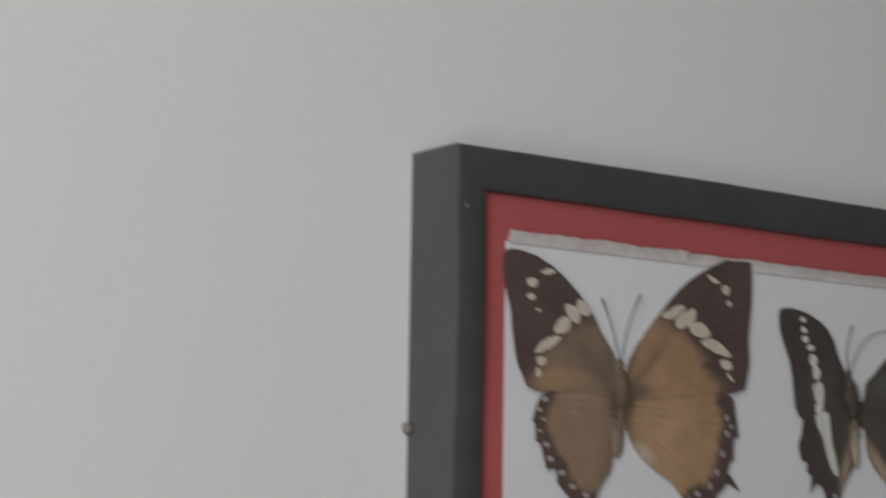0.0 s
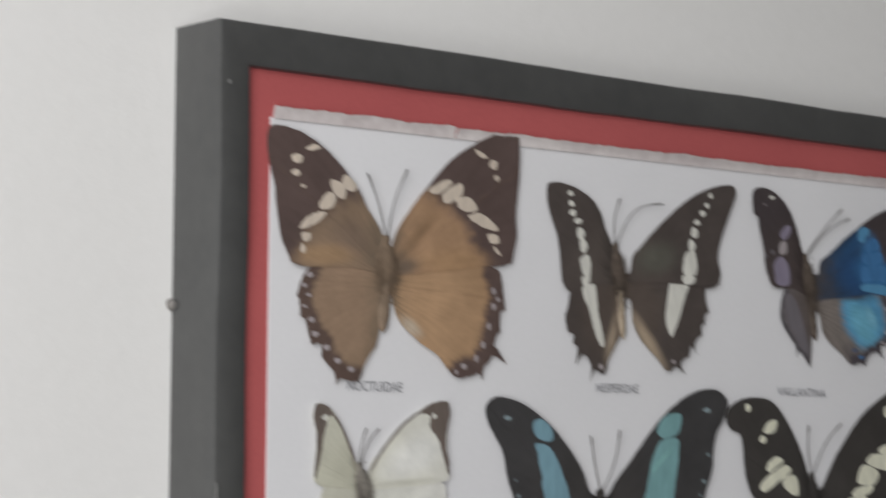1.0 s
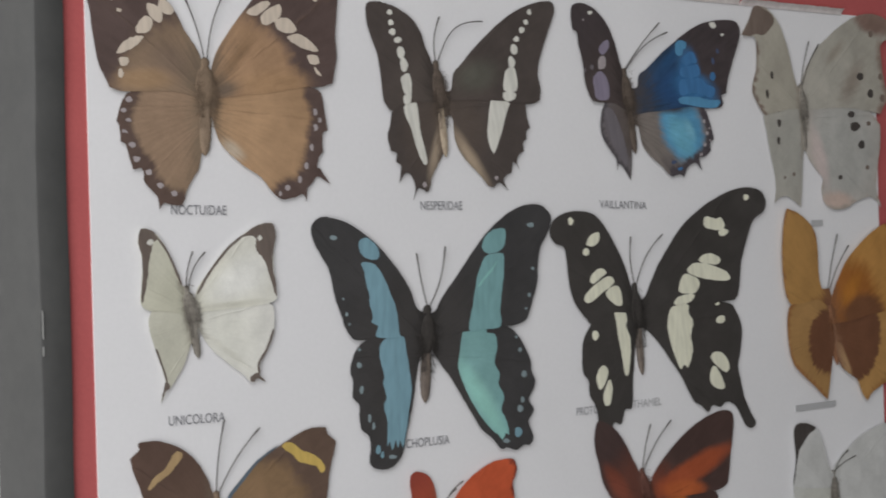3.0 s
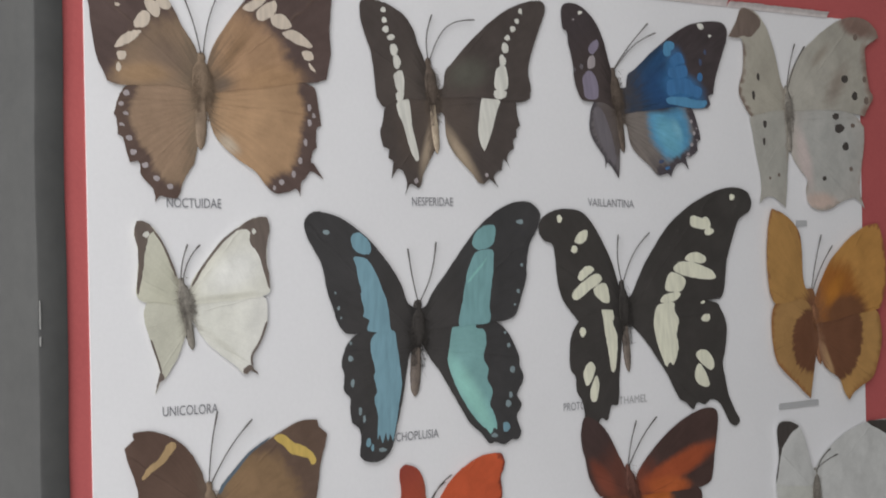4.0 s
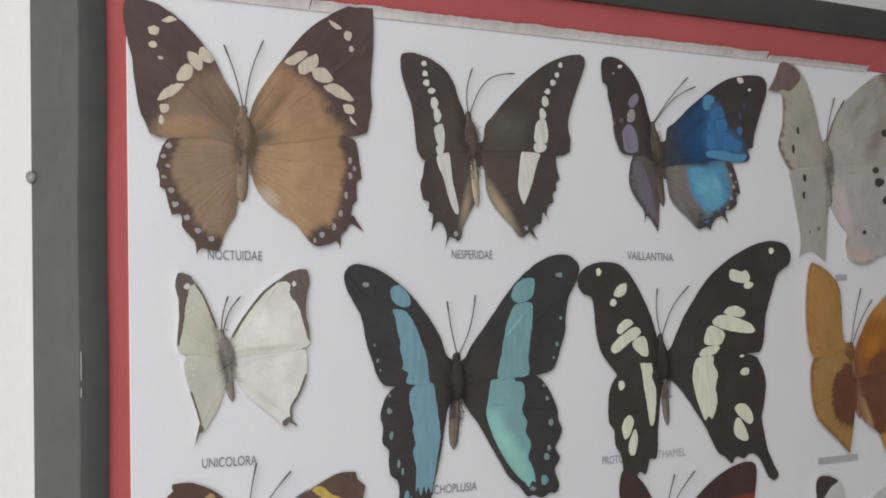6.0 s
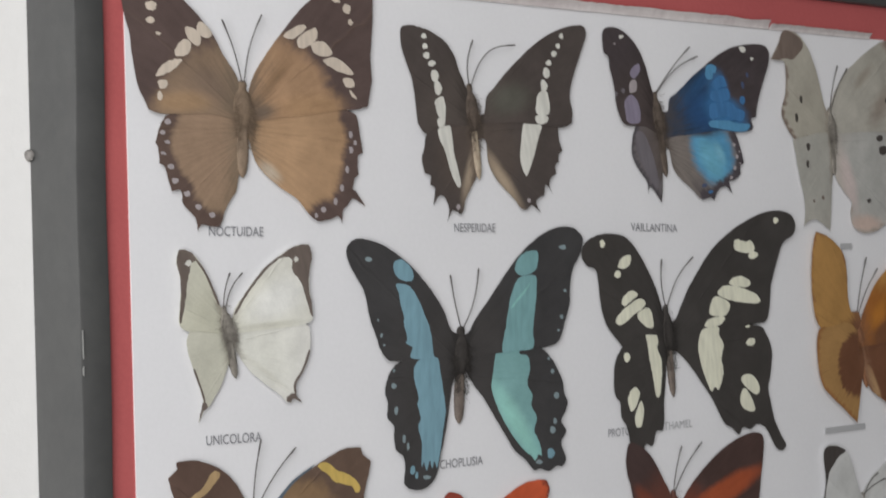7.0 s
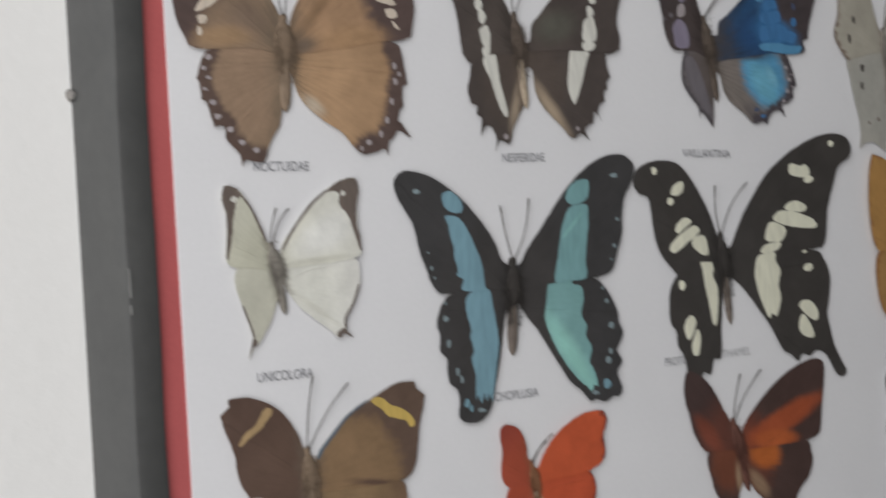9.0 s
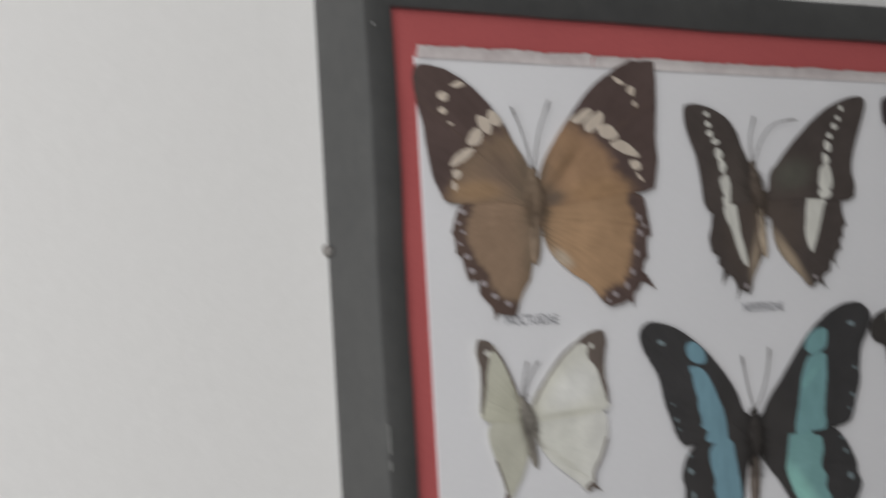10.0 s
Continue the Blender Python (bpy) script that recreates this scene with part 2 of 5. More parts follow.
tagged(case, "black-framed shadow box of mounted butterflies hanging on the white wall", "display case")


def in_case(name, bm, mat, label=""):
    bmesh.ops.translate(bm, verts=bm.verts[:], vec=(-X0, -WALL_Y, -Z0))
    return part(name, bm, mat, case, label)


def frame_ring():
    """A moulding swept round the case and wrapped in black paper: soft edges, slightly uneven faces."""
    e = 0.0006
    prof = [(0, WALL_Y - 0.0002), (0, FRONT + e), (0.3 * e, FRONT + 0.3 * e), (e, FRONT), (1 - e, FRONT), (1 - 0.3 * e, FRONT + 0.3 * e), (1, FRONT + e), (1, WALL_Y - 0.0002)]
    bm = bmesh.new()
    loops = []
    for inward, y in prof:
        side = inward * BAR if inward in (0, 1) else (inward if inward < 0.5 else BAR - (1 - inward))
        top = side * BAR_TOP / BAR if inward in (0, 1) else (inward if inward < 0.5 else BAR_TOP - (1 - inward))
        ring = []
        for (xa, za), (xb, zb) in (((0, 0), (1, 0)), ((1, 0), (1, 1)), ((1, 1), (0, 1)), ((0, 1), (0, 0))):
            a = (X0 + side if xa == 0 else X1 - side, Z0 + top if za == 0 else Z1 - top)
            c = (X0 + side if xb == 0 else X1 - side, Z0 + top if zb == 0 else Z1 - top)
            for k in range(36):
                t = k / 36
                ring.append(bm.verts.new((a[0] + (c[0] - a[0]) * t, y, a[1] + (c[1] - a[1]) * t)))
        loops.append(ring)
    n = len(loops[0])
    for p, q in zip(loops, loops[1:] + loops[:1]):
        for k in range(n):
            bm.faces.new((p[k], p[(k + 1) % n], q[(k + 1) % n], q[k]))
    for v in bm.verts:
        if v.co.y < WALL_Y - 0.002:
            v.co += 0.0002 * noise.noise_vector(Vector(v.co) * 60) + 0.00035 * noise.noise_vector(Vector(v.co) * 24)
    bmesh.ops.recalc_face_normals(bm, faces=bm.faces[:])
    return bm


shade(in_case("frame", frame_ring(), BLACK_WRAP, "frame wrapped in black paper"), 35)
in_case("red_backing_card", box(X0 + BAR, X1 - BAR, 0.0001, 0.0040, Z0 + BAR_TOP, Z1 - BAR_TOP), RED_CARD, "bright red card round the white paper")

# white paper, slightly wavy
PX0, PX1, PZ0, PZ1 = -0.0212, 0.2742, CZ - 0.1220, CZ + 0.0566


def net(bm, step, axes=(0, 2)):
    """Cuts a mesh into a net, so that it can be bent."""
    for axis in axes:
        lo, hi = min(v.co[axis] for v in bm.verts), max(v.co[axis] for v in bm.verts)
        n = max(1, round((hi - lo) / step))
        for k in range(1, n):
            co, no = [0, 0, 0], [0, 0, 0]
            co[axis], no[axis] = lo + (hi - lo) * k / n, 1
            bmesh.ops.bisect_plane(bm, geom=bm.verts[:] + bm.edges[:] + bm.faces[:], plane_co=co, plane_no=no)
    return bm


leaf = net(box(PX0, PX1, -0.0002, 0.0004, PZ0, PZ1), 0.006)
for v in leaf.verts:
    if v.co.y < 0:
        v.co.y += 0.00012 * noise.noise(Vector((v.co.x * 22, v.co.z * 22, 0)))
paper = shade(in_case("white_paper", leaf, PAPER, "white printed paper with species names"))


def torn_edge(x0, x1, top, curl, seed):
    """The worn upper edge of the paper, which curls forward and is ragged."""
    nx, nz = 90, 4
    bm = bmesh.new()
    rows = []
    for j in range(nz + 1):
        row = []
        for i in range(nx + 1):
            x = x0 + (x1 - x0) * i / nx
            rag = 0.0004 * noise.noise(Vector((x * 90, seed, 0))) + 0.00025 * noise.noise(Vector((x * 420, seed, 3)))
            t = j / nz
            row.append(bm.verts.new((x, -0.0004 - curl * t * t, PZ1 - 0.0002 + (top - PZ1 + rag) * t)))
        rows.append(row)
    for j in range(nz):
        for i in range(nx):
            bm.faces.new((rows[j][i], rows[j][i + 1], rows[j + 1][i + 1], rows[j + 1][i]))
    shell = bmesh.ops.extrude_face_region(bm, geom=bm.faces[:])
    bmesh.ops.translate(bm, verts=[g for g in shell["geom"] if isinstance(g, bmesh.types.BMVert)], vec=(0, -0.0003, 0))
    bmesh.ops.recalc_face_normals(bm, faces=bm.faces[:])
    return bm


shade(in_case("worn_paper_edge", torn_edge(PX0 + 0.0004, 0.0300, CZ + 0.0592, 0.0008, 1.0), TORN, "greyish torn edge of the paper"))
shade(in_case("worn_paper_edge", torn_edge(0.0305, 0.2050, CZ + 0.0590, 0.0010, 5.0), TORN, "greyish torn edge of the paper"))
shade(in_case("worn_paper_edge", torn_edge(0.2056, 0.2560, CZ + 0.0583, 0.0012, 9.0), TORN, "greyish torn edge of the paper"))


def printed(text, x, z, wide, tilt=0.0, ink=PRINT):
    """A printed name on the paper; x and z are its lower left corner."""
    c = bpy.data.curves.new("lettering", "FONT")
    c.body, c.size = text, 0.01
    ob = bpy.data.objects.new("lettering", c)
    scene.collection.objects.link(ob)
    bpy.context.view_layer.update()
    me = bpy.data.meshes.new_from_object(ob.evaluated_get(bpy.context.evaluated_depsgraph_get()))
    bpy.data.objects.remove(ob)
    bm = bmesh.new()
    bm.from_mesh(me)
    bpy.data.meshes.remove(me)
    w = max(v.co.x for v in bm.verts)
    h = max(v.co.y for v in bm.verts)
    for v in bm.verts:
        px, pz = v.co.x / w * wide, v.co.y / h * 0.0021
        v.co = (x + px, -0.00065, z + pz + px * tilt)
    return in_case("lettering", bm, ink, "small grey capital letters")


printed("NOCTUIDAE", -0.0006, CZ - 0.0012, 0.0156, -0.02)
printed("NESPERIDAE", 0.0751, CZ - 0.0010, 0.0146, -0.01)
printed("VAILLANTINA", 0.1416, CZ - 0.0012, 0.0194, -0.03)
printed("UNICOLORA", -0.0028, CZ - 0.0470, 0.0157, -0.02)
printed("TRICHOPLUSIA", 0.0640, CZ - 0.0583, 0.0190, -0.01)
printed("PROTO", 0.1300, CZ - 0.0555, 0.0090, 0.0, MID_PRINT)
printed("THAMEL", 0.1530, CZ - 0.0553, 0.0122, 0.0, FAINT_PRINT)
for bx, bz, bw in ((0.2272, -0.0620, 0.0206), (0.2376, -0.0075, 0.0058), (0.2262, -0.1066, 0.0190)):
    in_case("print_bar", box(bx, bx + bw, -0.0007, -0.0005, CZ + bz, CZ + bz + 0.0017), FAINT_PRINT)

# a small glint modelled on the frame's corner, a grey wall plug behind its edge
in_case("corner_glint", box(X0 + 0.0022, X0 + 0.0026, FRONT - 0.0004, FRONT + 0.0002, CZ + 0.0624, CZ + 0.0632, 0.00008), GLINT_WEAR)


def worn_edge_highlight(za, zb, wide):
    """An edge highlight made as a sliver of pale card, where the black paper has rubbed through along the frame's front
    edge.
    """
    bm = bmesh.new()
    rows = []
    for k in range(13):
        t = k / 12
        w = wide * math.sin(math.pi * min(1, t * 1.04 + 0.02)) * (1 + 0.5 * noise.noise(Vector((k * 0.7, za * 900, 0))))
        x = X0 + 0.0004 + 0.0001 * noise.noise(Vector((k * 0.4, za * 700, 5)))
        z = za + (zb - za) * t
        rows.append([bm.verts.new(q) for q in ((x - w, FRONT + 0.0001, z), (x, FRONT - 0.0004, z), (x + w, FRONT + 0.0001, z))])
    for p, q in zip(rows, rows[1:]):
        bm.faces.new((p[0], p[1], q[1], q[0]))
        bm.faces.new((p[1], p[2], q[2], q[1]))
        bm.faces.new((p[2], p[0], q[0], q[2]))
    bmesh.ops.recalc_face_normals(bm, faces=bm.faces[:])
    return bm


for za, zb, wide in ((-0.0265, -0.0205, 0.00007), (-0.0300, -0.0280, 0.00011)):
    in_case("worn_edge_highlight", worn_edge_highlight(CZ + za, CZ + zb, wide), GLINT_WEAR)
bm = bmesh.new()
bmesh.ops.create_uvsphere(bm, u_segments=20, v_segments=12, radius=0.0013)
for v in bm.verts:
    v.co.x *= 0.75 + 0.15 * math.sin(900 * v.co.z)
    v.co.y = v.co.y * 0.75 - (0.0004 if v.co.y < -0.0008 else 0)
plug = shade(part("wall_plug", bm, PLUG, None))
plug.matrix_world = pose(-0.0360, WALL_Y - 0.0006, CZ + 0.0166)
tagged(plug, "small grey round plug in the wall beside the frame", "wall plug")


# ---- butterflies ----
def spline(points, steps=4):
    """A closed smooth line through the points; a point with a third value is a sharp corner."""
    out, n = [], len(points)
    for i in range(n):
        p1, p2 = points[i], points[(i + 1) % n]
        p0 = p1 if len(p1) > 2 else points[i - 1]
        p3 = p2 if len(p2) > 2 else points[(i + 2) % n]
        a, b, c, d = (Vector(q[:2]) for q in (p0, p1, p2, p3))
        for k in range(steps):
            t = k / steps
            out.append(0.5 * (2 * b + (c - a) * t + (2 * a - 5 * b + 4 * c - d) * t * t + (3 * b - a - 3 * c + d) * t ** 3))
    return out


def patch(name, points, mat):
    return name, points, mat


def dot(name, u, v, ru, rv, mat):
    return name, [(u + ru * math.cos(a) * (1 + 0.12 * math.sin(3 * a + u)), v + rv * math.sin(a)) for a in (k * math.pi / 4 for k in range(8))], mat


def blade(points, side, tilt, lift, thick, seed, steps=4, rag=0.12, grain=0.9, step=3.0):
    """A thin wing or a patch on it: a flat outline in millimetres, cut into a net and bent to the wing's rise."""
    line = spline(points, steps)
    bm = bmesh.new()
    ring = []
    for q in line:
        u = q.x + rag * noise.noise(Vector((q.x * grain, q.y * grain, seed)))
        v = q.y + rag * noise.noise(Vector((q.x * grain, q.y * grain, seed + 9)))
        ring.append(bm.verts.new((u, v, 0)))
    bm.faces.new(ring)
    for axis in (0, 1):
        lo, hi = min(v.co[axis] for v in bm.verts), max(v.co[axis] for v in bm.verts)
        for k in range(math.ceil(lo / step), math.floor(hi / step) + 1):
            co, no = [0, 0, 0], [0, 0, 0]
            co[axis], no[axis] = step * k + 0.013, 1
            bmesh.ops.bisect_plane(bm, geom=bm.verts[:] + bm.edges[:] + bm.faces[:], plane_co=co, plane_no=no)
    bmesh.ops.triangulate(bm, faces=bm.faces[:])
    rise = math.tan(radians(tilt))
    # how far each place lies from the outer margin, the part of the outline that runs across the veins
    across = []
    for p, q in zip(line, line[1:] + line[:1]):
        along, out = q - p, (p + q) / 2 + Vector((4, 0))
        if along.length > 1e-6 and abs(along.normalized().dot(out.normalized())) < 0.8 and out.length > 12:
            across.append((p.x + q.x, p.y + q.y))
    across = np.array(across or [(999.0, 999.0)]) / 2
    margin = bm.verts.layers.float.new("margin")
    for v in bm.verts:
        v[margin] = float(np.sqrt(((across - (v.co.x, v.co.y)) ** 2).sum(axis=1).min()))
    for v in bm.verts:
        u, w = v.co.x, v.co.y
        z = u * rise + 0.25 * math.sin(u * 0.11) + 0.08 * noise.noise(Vector((u * 0.12, w * 0.12, 2.0)))
        v.co = (side * u * 0.001 * math.cos(radians(tilt)), w * 0.001, z * 0.001 * math.cos(radians(tilt)) + lift)
    bmesh.ops.recalc_face_normals(bm, faces=bm.faces[:])
    if sum(f.normal.z for f in bm.faces) < 0:
        bmesh.ops.reverse_faces(bm, faces=bm.faces[:])
    shell = bmesh.ops.extrude_face_region(bm, geom=bm.faces[:])
    bmesh.ops.translate(bm, verts=[g for g in shell["geom"] if isinstance(g, bmesh.types.BMVert)], vec=(0, 0, thick))
    bmesh.ops.recalc_face_normals(bm, faces=bm.faces[:])
    return bm


def insect_body(length, wide, tail=False):
    """Head and thorax, or the ringed abdomen, turned about one axis; the belly lies on the paper."""
    prof = [(1.0, 0.12), (0.97, 0.34), (0.90, 0.44), (0.82, 0.38), (0.72, 0.70), (0.60, 0.92), (0.45, 1.0), (0.28, 0.95), (0.12, 0.70), (0.0, 0.4), (-0.06, 0.1)]
    if tail:
        prof = [(0.06, 0.2), (0.0, 0.46), (-0.08, 0.52), (-0.15, 0.50), (-0.22, 0.57), (-0.30, 0.55), (-0.37, 0.60), (-0.45, 0.57), (-0.52, 0.60), (-0.60, 0.55),
                (-0.67, 0.56), (-0.75, 0.49), (-0.82, 0.47), (-0.90, 0.36), (-0.96, 0.2), (-1.0, 0.06)]
    bm = bmesh.new()
    rings = []
    for t, r in prof:
        ring = []
        for k in range(18):
            a = 2 * math.pi * k / 18
            c, s = math.cos(a), math.sin(a)
            r2 = wide * r * (1 + (0.06 if tail else 0.16) * noise.noise(Vector((c * 3 + length, s * 3, t * 9))))
            ring.append(bm.verts.new((r2 * c * 0.001, t * length / 2 * 0.001, max(r2 * s * (0.4 if s > 0 else 1.0), -0.75) * 0.001)))
        rings.append(ring)
    for a, b in zip(rings, rings[1:]):
        for k in range(18):
            bm.faces.new((a[k], b[k], b[(k + 1) % 18], a[(k + 1) % 18]))
    bm.faces.new(rings[0])
    bm.faces.new(rings[-1][::-1])
    bmesh.ops.recalc_face_normals(bm, faces=bm.faces[:])
    return bm


def thorax_hair(length, wide, seed):
    """Fine hair that lies back from the thorax over the wing roots and down the flanks of the abdomen."""
    rnd = random.Random(seed)
    bm = bmesh.new()
    for k in range(620):
        side = rnd.choice((-1, 1))
        low = k % 3 == 0
        v = (rnd.uniform(-0.4, 0.1) if low else rnd.gauss(0.28, 0.22)) * length / 2
        u = side * wide * rnd.uniform(0.1, 0.8)
        z = wide * 0.4 * rnd.uniform(0.3, 1.0)
        long = rnd.uniform(0.4, 1.2) if low else rnd.uniform(1.0, 3.6)
        long *= min(1.0, wide / 2.6)
        lean = rnd.gauss(-0.75, 0.45)
        du, dv = side * math.cos(lean) * long, math.sin(lean) * long
        base = Vector((u, v, z))
        tip = Vector((u + du, v + dv, max(0.42, z - 0.35)))
        mid = base.lerp(tip, 0.5) + Vector((0, 0, 0.2))
        across = Vector((-dv, du, 0)).normalized() * rnd.uniform(0.025, 0.055)
        a, b_, c, d, e = (bm.verts.new(q * 0.001) for q in (base - across, base + across, mid + across * 0.8, mid - across * 0.8, tip))
        bm.faces.new((a, b_, c, d))
        bm.faces.new((d, c, e))
    return bm


def feeler(start, end, bow):
    """A thin bent feeler with a small club at its end."""
    bm = bmesh.new()
    rings, n = [], 12
    a, b = Vector(start), Vector(end)
    across = Vector((-(b - a).y, (b - a).x)).normalized()
    for k in range(n + 1):
        t = k / n
        p = a.lerp(b, t) + across * bow * math.sin(math.pi * t)
        r = 0.13 + (0.14 * max(0, (t - 0.8) / 0.2) if t < 1 else 0.05)
        rings.append([bm.verts.new(((p.x + r * across.x * math.cos(q)) * 0.001, (p.y + r * across.y * math.cos(q)) * 0.001, (0.3 + 0.5 * t + r * math.sin(q)) * 0.001))
                      for q in (j * math.pi / 3 for j in range(6))])
    for a, b in zip(rings, rings[1:]):
        for k in range(6):
            bm.faces.new((a[k], b[k], b[(k + 1) % 6], a[(k + 1) % 6]))
    bm.faces.new(rings[0])
    bm.faces.new(rings[-1])
    bmesh.ops.recalc_face_normals(bm, faces=bm.faces[:])
    return bm


def butterfly(x, z, turn, length, label, fore, hind, fore_marks, hind_marks, left_fore, left_hind, left_fore_marks, left_hind_marks, feelers, bows, body_wide, body_mat, mats, twins, lift, tail_mat=None):
    thing = new("mounted_butterfly")
    thing.matrix_world = pose(x, -0.001, z, 90) @ pose(0, 0, 0, 0, 0, turn)
    tagged(thing, label + " on paper", "butterfly", "mounted butterflies in the case")
    trunk = shade(part("body", insect_body(length, body_wide * 1.3), body_mat, thing), 60)
    shade(part("abdomen", insect_body(length, body_wide * 1.3, True), tail_mat or body_mat, thing), 60)
    part("hair", thorax_hair(length, body_wide * 1.3, label), body_mat, trunk)
    for tip, bow, start in zip(feelers, bows, (-0.3, 0.3)):
        shade(part("feeler", feeler((start, length / 2 - 0.6), tip, bow), FEELER, thing))
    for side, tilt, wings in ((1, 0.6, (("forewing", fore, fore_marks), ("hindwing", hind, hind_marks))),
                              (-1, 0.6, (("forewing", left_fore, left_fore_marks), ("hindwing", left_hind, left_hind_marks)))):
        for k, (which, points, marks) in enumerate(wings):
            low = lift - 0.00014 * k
            # left wings with materials of their own carry their shade in the colour
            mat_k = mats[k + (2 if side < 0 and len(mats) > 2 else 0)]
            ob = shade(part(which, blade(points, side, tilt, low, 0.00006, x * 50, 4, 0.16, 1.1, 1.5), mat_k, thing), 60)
            for i, (name, outline, mat) in enumerate(marks):
                # twins: left marks in the tone that their angle to the light gives
                if side < 0 and twins:
                    mat = twins.get(mat, mat)
                shade(part(name, blade(outline, side, tilt, low + 0.00007 + 0.000004 * i, 0.00003, x * 50 + i, 4, 0.12 if name == "wing_edge" else 0.22, 2.2), mat, ob), 60)
    return thing


